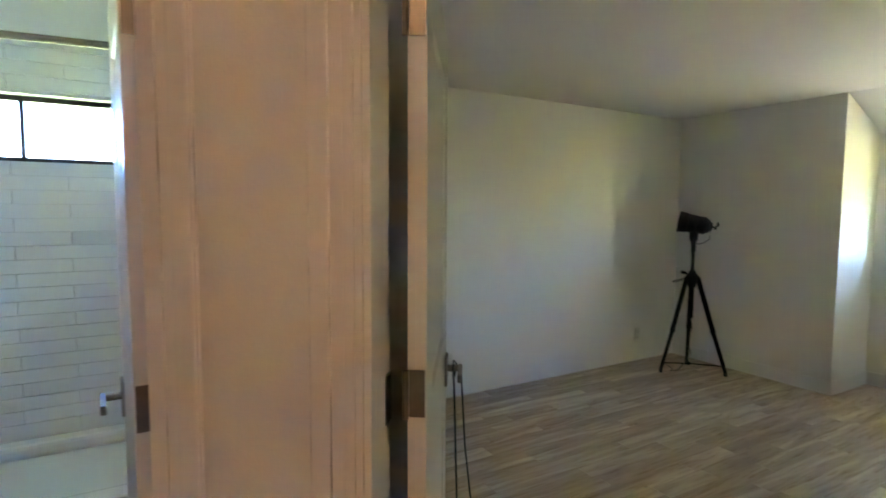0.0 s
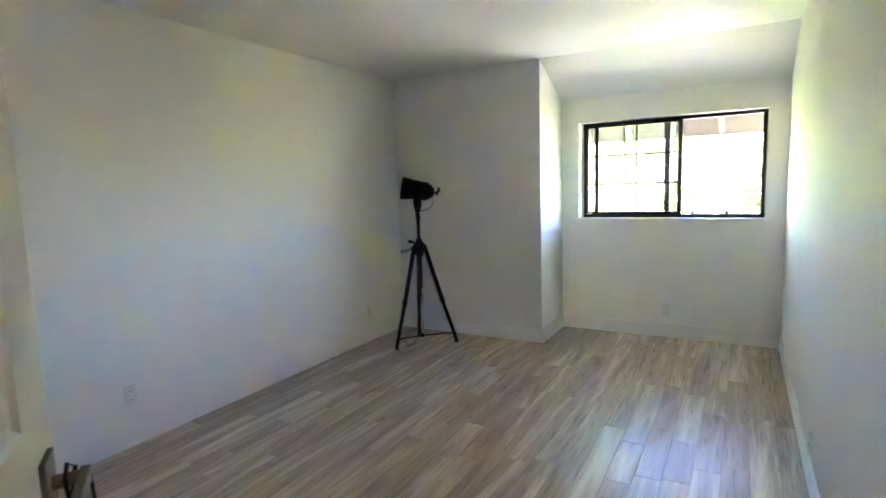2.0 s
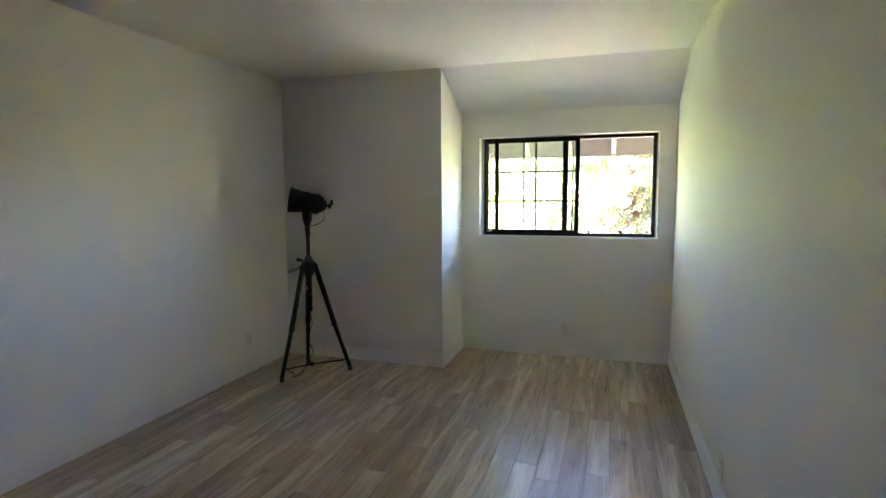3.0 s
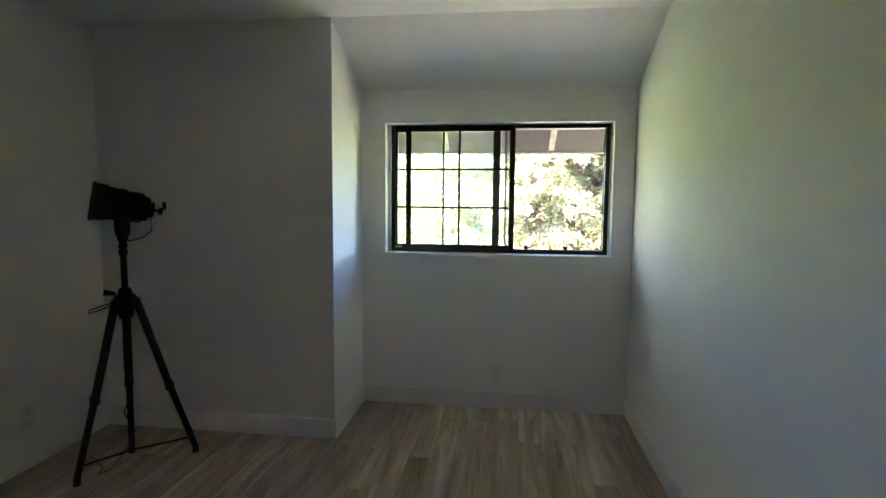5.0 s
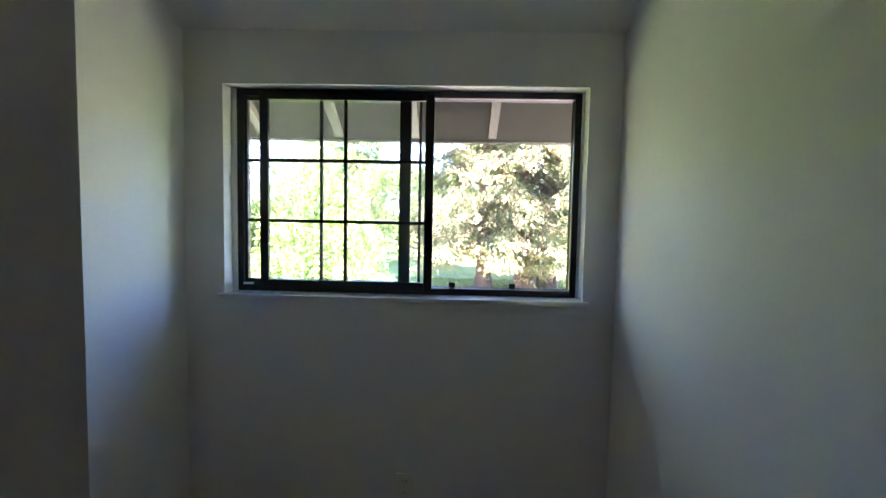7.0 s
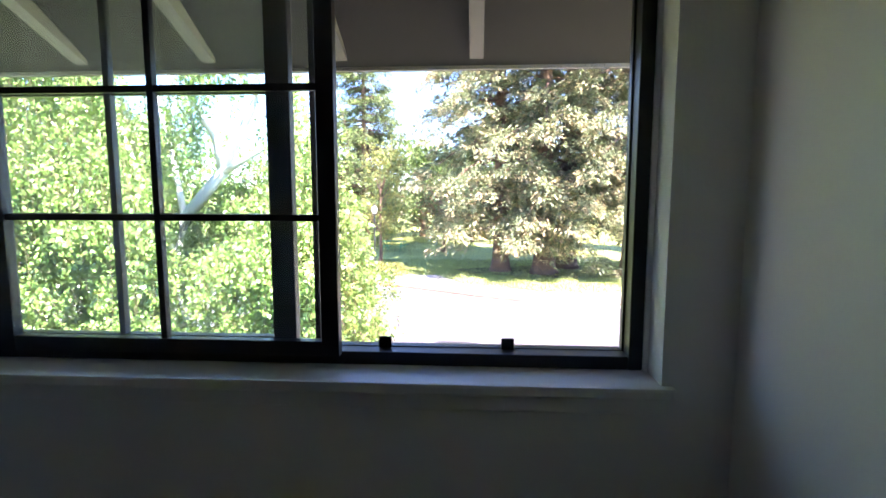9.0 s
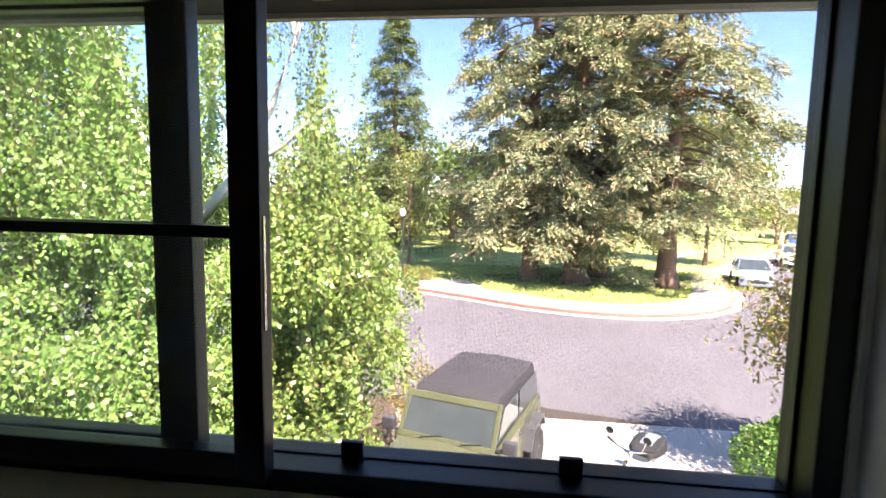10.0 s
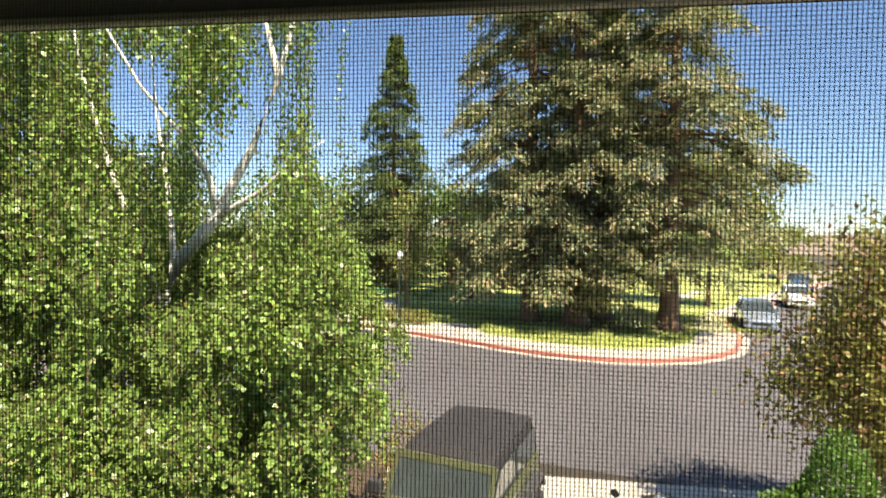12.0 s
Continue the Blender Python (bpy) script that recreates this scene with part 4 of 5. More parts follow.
def conifer(name, label, at, height, radius, skirt, mat, tip_mat, seed, trunk_r=0.5, sprays=26, group="", droop=0.35, whorl=0.42, power=0.75):
    """A conifer: a flared trunk, tiers of drooping limbs, and flat sprays of needles along each."""
    rng = np.random.default_rng(seed)
    t = thing(name, label, "tree", group, pose(*at))
    lean = rng.uniform(-0.2, 0.2, 2)
    axis = [(lean[0] * s, lean[1] * s, height * s) for s in (0, 0.012, 0.04, 0.1, 0.3, 0.6, 0.97)]
    bm = bmesh.new()
    add_tube(bm, axis, [trunk_r * k for k in (1.7, 1.35, 1.1, 0.95, 0.75, 0.45, 0.05)], 12)
    part("trunk", bm, M_BARK, t, smooth=True)
    bm = bmesh.new()
    P, D, T = [], [], []
    z = skirt
    while z < height * 0.985:
        s = (z - skirt) / (height - skirt)
        reach = radius * (1 - s) ** power * (0.55 + 0.45 * min(1, s * 6 + 0.3))
        for k in range(max(4, int(7 - 3 * s))):
            a = rng.uniform(0, 2 * math.pi)
            ln = reach * rng.uniform(0.6, 1.12)
            if rng.random() < 0.10:
                ln *= 0.5
            z0 = z + rng.uniform(-0.2, 0.2)
            rise = rng.uniform(0.0, 0.25)
            pts = []
            for q in np.linspace(0, 1, 6):
                r = ln * q
                pts.append((r * math.cos(a) + lean[0] * s, r * math.sin(a) + lean[1] * s, z0 + ln * (rise * q - droop * q * q)))
            add_tube(bm, pts[:5], [max(0.012, 0.022 * ln * (1 - q * 0.9)) for q in np.linspace(0, 0.8, 5)], 5, cap=False)
            arr = np.array(pts)
            m = int(sprays * max(0.35, ln / radius))
            side = np.array([-math.sin(a), math.cos(a), 0])
            # drooping fans along the limb, each a lapped shingle of sprays
            nf = int(3 + ln * 0.9)
            fq = rng.uniform(0.30, 1.0, nf) ** 0.8
            fc = np.stack([np.interp(fq, np.linspace(0, 1, 6), arr[:, i]) for i in range(3)], 1)
            fc = fc + side * (rng.uniform(-1, 1, nf) * (0.26 * ln * (1.1 - fq) + 0.1))[:, None]
            fa = a + rng.normal(0, 0.45, nf)
            fr = (rng.uniform(0.09, 0.16, nf) * radius + 0.25) * (0.3 + 0.7 * min(1.0, ln / (0.6 * radius)))
            ix = rng.integers(0, nf, m)
            r = np.sqrt(rng.random(m)) * fr[ix]
            th = fa[ix] + rng.normal(0, 0.85, m)
            way = np.stack([np.cos(th), np.sin(th), np.zeros(m)], 1)
            u = r / fr[ix]
            P.append(fc[ix] + way * r[:, None] + np.array([0, 0, 1.0]) * (-0.62 * r * u + rng.normal(0, 0.06, m))[:, None])
            D.append(way + np.array([0, 0, -1.0]) * (0.15 + 0.9 * u * rng.random(m))[:, None] + rng.normal(0, 0.2, (m, 3)))
            T.append(rng.random(m) < 0.06 + 0.5 * fq[ix] * u * u)
        z += whorl * (1.0 - 0.35 * s)
    tagged(part("limb_tier", bm, M_BARK, t), kind="stuff")
    P, D, T = np.concatenate(P), np.concatenate(D), np.concatenate(T)
    # each spray is a little fan of needles
    for nm, mt, sel, sd in (("crown", mat, ~T, 1), ("tip_foliage", tip_mat, T, 2)):
        p, d = P[sel], D[sel]
        reps = 5
        p = np.repeat(p, reps, 0) + rng.normal(0, 0.10, (len(p) * reps, 3))
        d = np.repeat(d, reps, 0) + rng.normal(0, 0.35, (len(d) * reps, 3))
        p[:, 2] = np.maximum(p[:, 2], 0.45)
        leaves(nm, p, d, 0.026 * radius + 0.12, 0.08, mt, t, seed * 7 + sd, flat=0.6)
    return t


def broad_tree(name, label, at, height, spread, mat, seed, leaf=0.16, count=5000, trunk_r=0.14, bark=None, base=0.3, group="", mat2=None):
    """A broadleaf tree: a trunk, forking limbs and leaves in loose clumps."""
    rng = np.random.default_rng(seed)
    t = thing(name, label, "tree", group, pose(*at))
    bm = bmesh.new()
    add_tube(bm, [(0, 0, 0), (0.03, 0.02, height * 0.1), (0.0, 0.08, height * base), (0.05, 0.0, height * 0.7)], [trunk_r * 1.4, trunk_r, trunk_r * 0.8, trunk_r * 0.3], 8)
    part("trunk", bm, bark or M_BARK, t)
    bm = bmesh.new()
    clumps = []
    for k in range(16):
        a = rng.uniform(0, 2 * math.pi)
        zz = rng.uniform(base, 0.95)
        r = spread * math.sqrt(max(0.05, 1 - ((zz - 0.58) / 0.5) ** 2)) * rng.uniform(0.45, 1.0)
        tip = (r * math.cos(a), r * math.sin(a), height * zz)
        s = height * max(base * 0.8, zz - 0.3)
        add_tube(bm, [(0, 0.03, s), (tip[0] * 0.5, tip[1] * 0.5, (s + tip[2]) / 2 + 0.1), tip], [trunk_r * 0.4, trunk_r * 0.25, 0.012], 5, cap=False)
        clumps.append(tip)
    tagged(part("limb_tier", bm, bark or M_BARK, t), kind="stuff")
    C = np.array(clumps)
    pick = rng.integers(0, len(C), count)
    P = C[pick] + rng.normal(0, 1, (count, 3)) * np.array([spread * 0.22, spread * 0.22, height * 0.085])
    D = rng.normal(0, 1, (count, 3)) + np.array([0, 0, -0.5])
    cut = int(count * 0.75) if mat2 else count
    leaves("crown", P[:cut], D[:cut], leaf, leaf * 0.6, mat, t, seed + 1)
    if mat2:
        leaves("tinted_foliage", P[cut:], D[cut:], leaf, leaf * 0.6, mat2, t, seed + 2)
    return t


def shrub(name, label, at, size, mat, seed, count=2500, leaf=0.07, category="bush", hollow=0.55, mat2=None):
    """A leafy shrub: stems and a shell of leaves with an uneven outline."""
    rng = np.random.default_rng(seed)
    t = thing(name, label, category, "", pose(*at))
    bm = bmesh.new()
    for k in range(7):
        a = rng.uniform(0, 2 * math.pi)
        add_tube(bm, [(0.03 * math.cos(a), 0.03 * math.sin(a), 0), (size[0] * 0.3 * math.cos(a), size[1] * 0.3 * math.sin(a), size[2] * 0.5), (size[0] * 0.6 * math.cos(a), size[1] * 0.6 * math.sin(a), size[2] * 0.85)], [0.02, 0.014, 0.004], 5, cap=False)
    tagged(part("stem_cluster", bm, M_BARK, t), kind="stuff")
    d = rng.normal(size=(count, 3))
    d /= np.linalg.norm(d, axis=1, keepdims=True)
    r = rng.uniform(hollow, 1.0, (count, 1)) * (1 + 0.16 * np.sin(d[:, :1] * 5 + seed) + 0.12 * np.sin(d[:, 2:] * 7))
    P = d * r * np.array([size[0], size[1], size[2] * 0.5]) + np.array([0, 0, size[2] * 0.52])
    P[:, 2] = np.maximum(P[:, 2], 0.02)
    D = d + rng.normal(0, 0.7, (count, 3))
    cut = int(count * 0.7) if mat2 else count
    leaves("leaves", P[:cut], D[:cut], leaf, leaf * 0.6, mat, t, seed + 5)
    if mat2:
        leaves("tinted_foliage", P[cut:], D[cut:], leaf, leaf * 0.6, mat2, t, seed + 6)
    return t


# the redwood group on the park corner
for k, (x, y, h, r, sk, tr) in enumerate(((0.9, 29.3, 25.0, 5.4, 2.9, 0.42), (3.3, 28.6, 27.0, 4.9, 2.7, 0.52), (4.9, 30.8, 28.0, 5.6, 3.4, 0.5), (7.85, 27.9, 26.0, 5.4, 4.6, 0.46))):
    conifer("redwood_tree", "tall coast redwood with drooping grey-green and tan sprays", (x, y, G + 0.15), h, r, sk, M_REDWOOD, M_REDWOODTIP, 11 + k, tr, 170, "redwoods on the corner", 0.55, 0.92, 0.55)
conifer("fir_tree", "slender dark green pointed fir behind the lawn", (-10.4, 45, G + 0.15), 22.0, 5.6, 1.2, M_FIR, M_GREENLEAF, 31, 0.35, 90, "", 0.2, 0.4, 0.95)
broad_tree("park_tree", "bright green broadleaf tree behind the redwoods", (13.4, 38.0, G + 0.15), 10.5, 3.2, M_YELLOWLEAF, 41, 0.24, 12000, base=0.5, mat2=M_GREENLEAF)
broad_tree("park_tree", "small rust-leaved tree beside the picnic tables", (-3.0, 38.5, G + 0.15), 5.6, 2.4, M_RUSTLEAF, 43, 0.2, 2600, mat2=M_GREENLEAF)
broad_tree("park_tree", "young bright green tree beside the picnic tables", (-6.8, 33.0, G + 0.15), 7.4, 1.5, M_YELLOWLEAF, 44, 0.18, 2600, 0.1, mat2=M_GREENLEAF)
for k, (x, y, h, s) in enumerate(((-26, 58, 11, 6.5), (-17, 64, 12, 7), (-3, 66, 10.5, 6.5), (9, 72, 11, 7), (20, 76, 9, 6), (-38, 50, 12, 7), (-6, 52, 9, 5), (-14, 50, 8, 4.5), (3, 56, 10, 6), (-1, 47, 6, 3.4),  (33, 90, 7, 6), (45, 96, 6.5, 6), (58, 92, 6, 5), (-50, 66, 14, 9))):
    broad_tree("background_tree", "distant green park tree", (x, y, G + 0.1), h, s, (M_GREENLEAF, M_FIR)[k % 2], 60 + k, 0.5, 2600, 0.25, group="distant park trees", base=0.2)
broad_tree("background_tree", "distant yellow-green street tree", (27.5, 58, G + 0.1), 6.0, 3.0, M_YELLOWLEAF, 81, 0.3, 2200, 0.15, group="distant park trees", mat2=M_GREENLEAF)

# the weeping birch beside the house
BT = Vector((-4.35, 6.1, G))
birch = thing("weeping_birch", "large weeping birch with white trunk and hanging leafy strands", "tree", at=Matrix.Translation(BT))
rng = np.random.default_rng(5)
bm = bmesh.new()
trunk_pts = [Vector(p) - BT for p in ((-4.62, 6.2, G), (-4.68, 6.1, -1.6), (-4.66, 6.0, -0.2), (-4.66, 6.0, 0.45), (-4.50, 6.0, 1.05), (-3.95, 6.0, 1.66), (-3.78, 6.05, 2.05), (-3.55, 6.1, 2.5), (-3.25, 6.2, 3.4), (-3.0, 6.3, 4.6), (-2.9, 6.3, 5.6))]
add_tube(bm, trunk_pts, [0.15, 0.13, 0.115, 0.105, 0.085, 0.075, 0.06, 0.05, 0.04, 0.025, 0.01], 10)
part("trunk", bm, M_BIRCHBARK, birch, smooth=True)
limbs = [((-3.95, 6.0, 1.66), (-3.97, 5.9, 2.1), (-4.10, 5.7, 2.5), (-4.5, 5.4, 3.1), (-4.9, 5.2, 3.9)),
         ((-3.95, 6.0, 1.66), (-3.6, 5.9, 1.82), (-3.25, 5.8, 1.98), (-2.8, 5.6, 2.3), (-2.4, 5.5, 2.5)),
         ((-4.66, 6.0, 0.45), (-4.9, 5.9, 1.3), (-5.2, 5.8, 2.2), (-5.5, 5.7, 3.4), (-5.7, 5.6, 4.8)),
         ((-4.68, 6.1, -1.0), (-5.2, 6.3, -0.2), (-6.0, 6.5, 0.4), (-7.0, 6.6, 0.9)),
         ((-4.5, 6.0, 1.05), (-5.0, 6.6, 2.0), (-5.6, 7.2, 3.2), (-6.0, 7.6, 4.5)),
         ((-3.25, 6.2, 3.4), (-3.6, 6.6, 4.2), (-4.2, 7.0, 5.2))]
for pts in limbs:
    bm = bmesh.new()
    n = len(pts)
    add_tube(bm, [Vector(p) - BT for p in pts], [0.05 * (1 - 0.85 * k / (n - 1)) for k in range(n)], 7)
    part("limb", bm, M_BIRCHBARK, birch, smooth=True)
P, D = [], []
tw = bmesh.new()


def strand(p, length, step=0.030, turn=None, lean=0.45):
    """A hanging twig with leaves, arching towards turn."""
    n = max(4, int(length / step))
    a = rng.uniform(0, 2 * math.pi) if turn is None else turn
    s = np.linspace(0, 1, n)
    sway = 0.10 * length if turn is None else lean * length
    pts = np.stack([p[0] + sway * np.cos(a) * np.sqrt(s) + 0.02 * np.sin(9 * s + a), p[1] + sway * np.sin(a) * np.sqrt(s), p[2] - length * s], 1)
    add_tube(tw, [tuple(q) for q in pts[:: max(1, n // 4)]], 0.0022, 3, cap=False)
    P.append(pts + rng.normal(0, 0.028, (n, 3)))
    D.append(rng.normal(0, 0.75, (n, 3)) + np.array([0, 0, -0.75]))


def crown_edge(z):
    """How far the crown reaches towards the driveway, as a slope from the house."""
    if z > 1.5:
        return -0.31
    if z > -0.1:
        return -0.31 + 0.14 * (1.5 - z) / 1.6
    return -0.17 - 0.16 * min(2.0, (-0.1 - z) / 1.1)


def near_trunk(p):
    """The bare space round and before the white trunk."""
    if p.z < 0.85 and not 0.0 < p.z < 0.32:
        return False
    for a, b in zip(trunk_pts[2:8], trunk_pts[3:9]):
        a, b = a + BT, b + BT
        if a.z - 0.05 <= p.z <= b.z + 0.4:
            x = a.x + (b.x - a.x) * min(1, max(0, (p.z - a.z) / max(0.05, b.z - a.z)))
            lane = x + (6.0 - p.y) * 0.62
            if p.y < 6.3 and abs(p.x - lane) < (0.26 if p.z > 0.5 else 0.15):
                return True
    return False


def open_patch(p):
    """Gaps in the upper crown where the sky shows."""
    for x, z, rx, rz in ((-4.95, 3.15, 0.50, 0.42), (-2.55, 2.9, 0.16, 0.9)):
        k = p.y / 6.0
        if ((p.x + 0.4) / k - x - 0.4) ** 2 / rx**2 + ((p.z - 1.45) / k - z + 1.45) ** 2 / rz**2 < 1:
            return True
    return False


# boughs: loose clusters of hanging strands with open patches between them
made = 0
while made < 270:
    c = Vector((rng.uniform(-8.2, -1.2), rng.uniform(4.1, 8.6), rng.uniform(1.0, 5.6)))
    if (c.x + 0.4) / c.y > crown_edge(c.z) - 0.05:
        continue
    if c.z > 1.5 and c.x > -5.3 and noise.noise(Vector((c.x * 0.9 + 3, c.y * 0.35, c.z * 0.6))) < -0.02:
        continue
    made += 1
    spread = rng.uniform(0.12, 0.30)
    full = rng.uniform(0.5, 1.2) + 0.4
    for k in range(int(rng.uniform(11, 26))):
        p = c + Vector((rng.normal(0, spread), rng.normal(0, spread), rng.normal(0, 0.20)))
        ln = full * rng.uniform(0.5, 1.15)
        if (p.x + 0.4) / p.y > crown_edge(p.z) or any(near_trunk(p - Vector((0, 0, ln * q))) or open_patch(p - Vector((0, 0, ln * q))) for q in (0.0, 0.25, 0.5, 0.75, 1.0)):
            continue
        strand((p.x - BT.x, p.y - BT.y, p.z - BT.z), ln, 0.026)
# lower boughs: leafy mops that hang over one another, with dark hollows between them
centres = []
tries = 0
while len(centres) < 330 and tries < 20000:
    tries += 1
    if tries % 4 == 0:
        c = Vector((rng.uniform(-5.5, -1.5), rng.uniform(2.7, 4.2), rng.uniform(-2.6, 0.1)))
    else:
        c = Vector((rng.uniform(-7.8, -1.2), rng.uniform(3.9, 7.8), rng.uniform(-2.9, 1.5)))
    if (c.x + 0.4) / c.y > crown_edge(c.z) - 0.03 or any((c - q).length < 0.40 for q in centres):
        continue
    centres.append(c)
    wide = rng.uniform(0.20, 0.42)
    tall = rng.uniform(0.3, 0.75)
    for k in range(int(130 * wide)):
        turn = rng.uniform(0, 2 * math.pi)
        r = math.sqrt(rng.random())
        p = c + Vector((math.cos(turn) * r * wide, math.sin(turn) * r * wide, 0.35 * wide * (1 - r * r) + rng.normal(0, 0.03)))
        ln = tall * rng.uniform(0.35, 1.0) * (0.5 + 0.5 * r)
        if max((p.x + 0.4) / p.y, (p.x + 0.4 + 0.35 * ln * math.cos(turn)) / p.y) > crown_edge(p.z - 0.8 * ln) or near_trunk(p) or near_trunk(p - Vector((0, 0, ln))):
            continue
        strand((p.x - BT.x, p.y - BT.y, p.z - BT.z), ln, 0.0145, turn, 0.35)
P, D = np.concatenate(P), np.concatenate(D)
P[:, 2] = np.maximum(P[:, 2], 0.05)
tagged(part("twig_foliage", tw, M_BARK, birch), kind="stuff")
mix = rng.permutation(len(P))
P, D = P[mix], D[mix]
third = len(P) * 15 // 16
leaves("crown", P[:third], D[:third], 0.052, 0.040, M_BIRCHLEAF, birch, 91)
leaves("tinted_foliage", P[third:], D[third:], 0.050, 0.036, M_YELLOWLEAF, birch, 92)

# shrubs
shrub("round_bush", "round clipped dark green bush beside the driveway", (3.3, 6.3, G), (0.66, 0.66, 2.45), M_BUSH, 101, 16000, 0.055, hollow=0.8, mat2=M_GREENLEAF)
broad_tree("crape_myrtle", "crape myrtle with green and rust leaves beside the driveway", (5.65, 7.8, G), 4.8, 1.75, M_YELLOWLEAF, 103, 0.09, 38000, 0.06, base=0.25, mat2=M_RUSTLEAF)
shrub("shrub", "yellow-leaved shrub at the edge of the planting bed", (-1.95, 8.9, G), (0.75, 0.75, 1.75), M_YELLOWLEAF, 104, 2500, 0.06, mat2=M_RUSTLEAF)
shrub("shrub", "low green shrub with yellow tips beside the round bush", (3.6, 5.4, G), (0.9, 0.8, 1.7), M_YELLOWLEAF, 105, 3500, 0.07, mat2=M_RUSTLEAF)
for k, (x, y) in enumerate(((-3.6, 3.6), (-4.7, 4.4), (-6.0, 5.0), (-3.3, 5.6), (-7.2, 6.0), (-5.2, 8.0))):
    shrub("shrub", "leafy green shrub under the birch", (x, y, G), (1.0, 1.0, 1.5 + 0.2 * (k % 3)), M_GREENLEAF, 110 + k, 2600, 0.08, mat2=M_YELLOWLEAF)
for k in range(5):
    shrub("hedge_bush", "low yellow-green bush at the pavement", (-7.9 + k * 0.75, 27.6 - k * 0.15, G + 0.15), (0.6, 0.5, 0.75), M_YELLOWLEAF, 120 + k, 900, 0.09)

# grass blades near the kerb
n = 26000
gx = rng.uniform(-9, 13, n)
gy = rng.uniform(22.5, 34, n)
inn = [p for p in offset(LINE, 2.35)]
lx = np.array([p.x for p in inn])
ly = np.array([p.y for p in inn])
upto = np.interp(gx, lx[:40], ly[:40])
sel = (gy > upto + 0.05) & ~((gx > -5.0) & (gx < -1.6) & (gy < 27.5))
Pg = np.stack([gx[sel], gy[sel], np.full(sel.sum(), G + 0.145)], 1)
Dg = rng.normal(0, 0.45, (len(Pg), 3)) + np.array([0, 0, 1.0])
turf = thing("grass", "short green lawn grass at the park corner", "grass", kind="stuff")
tagged(leaves("blades", Pg, Dg, 0.10, 0.05, M_GRASSBLADE, turf, 131), kind="stuff")

# ---- the street furniture ----
lamp_post = thing("street_lamp", "slim dark park lamp post with pale globe", "street lamp", at=pose(-5.78, 25.9, G + 0.15))
part("pole", lathe(((0.11, 0.0), (0.11, 0.05), (0.07, 0.35), (0.045, 0.6), (0.038, 3.35), (0.06, 3.4), (0.05, 3.46)), 12), M_POLE, lamp_post)
part("globe", lathe(((0.08, 3.46), (0.15, 3.56), (0.16, 3.68), (0.13, 3.80), (0.05, 3.88)), 14), M_PLASTIC, lamp_post, "pale lamp globe", smooth=True)
part("finial", lathe(((0.09, 3.86), (0.07, 3.90), (0.015, 3.98)), 12), M_POLE, lamp_post)
sign = thing("sign_post", "thin dark sign post on the lawn", "sign post", at=pose(16.6, 43.0, G + 0.15))
part("post", tube([(0, 0, 0), (0, 0, 2.3)], 0.05, 8), M_POLE, sign)

PICNIC = [thing("picnic_table", "green painted park picnic table with benches", "picnic table", "picnic tables")]
pt = PICNIC[0]
for k in range(4):
    part("top_slat", box((-0.95, -0.38 + k * 0.195, 0.72), (0.95, -0.20 + k * 0.195, 0.76), 0.006), M_TABLE, pt)
for y in (-0.72, 0.72):
    part("bench", box((-0.95, y - 0.14, 0.42), (0.95, y + 0.14, 0.46), 0.008), M_TABLE, pt)
for x in (-0.7, 0.7):
    for s in (-1, 1):
        part("leg", tube([(x, s * 0.62, 0.0), (x, s * 0.18, 0.72)], 0.035, 8), M_TABLE, pt)
    part("cross_bar", tube([(x, -0.7, 0.41), (x, 0.7, 0.41)], 0.03, 8), M_TABLE, pt)
pt.matrix_basis = pose(-9.6, 36.4, G + 0.17, 0, 0, 8)
copy_thing(pt, pose(-6.9, 39.2, G + 0.15, 0, 0, -12))

# ---- vehicles ----


def wheel(parent, x, y, r, w, rim=M_GREYPL):
    m = along((x, y, r), (1, 0, 0))
    wl = part("wheel", lathe(((r * 0.62, -w / 2), (r * 0.93, -w / 2), (r, -w * 0.38), (r, w * 0.38), (r * 0.93, w / 2), (r * 0.62, w / 2)), 26, m), M_RUBBER, parent, "black tyre")
    part("rim", lathe(((r * 0.60, -w * 0.44), (r * 0.22, -w * 0.52), (r * 0.22, w * 0.52), (r * 0.60, w * 0.44)), 20, m), rim, wl)
    return wl


def loft(rows, bevel=0.0):
    """A solid skin through cross-sections, each (y, [(x, z), ...]) with equal counts."""
    bm = bmesh.new()
    rings = [[bm.verts.new((x, y, z)) for x, z in sec] for y, sec in rows]
    n = len(rings[0])
    for a, b in zip(rings, rings[1:]):
        for k in range(n):
            bm.faces.new((a[k], a[(k + 1) % n], b[(k + 1) % n], b[k]))
    bm.faces.new(rings[0][::-1])
    bm.faces.new(rings[-1])
    bmesh.ops.recalc_face_normals(bm, faces=bm.faces[:])
    if bevel:
        bmesh.ops.bevel(bm, geom=bm.edges[:], offset=bevel, segments=2, profile=0.6, affect="EDGES")
    return bm


def sect(w0, z0, w1, z1, crown=0.0):
    return [(-w0, z0), (w0, z0), (w1, z1), (0.0, z1 + crown), (-w1, z1)]


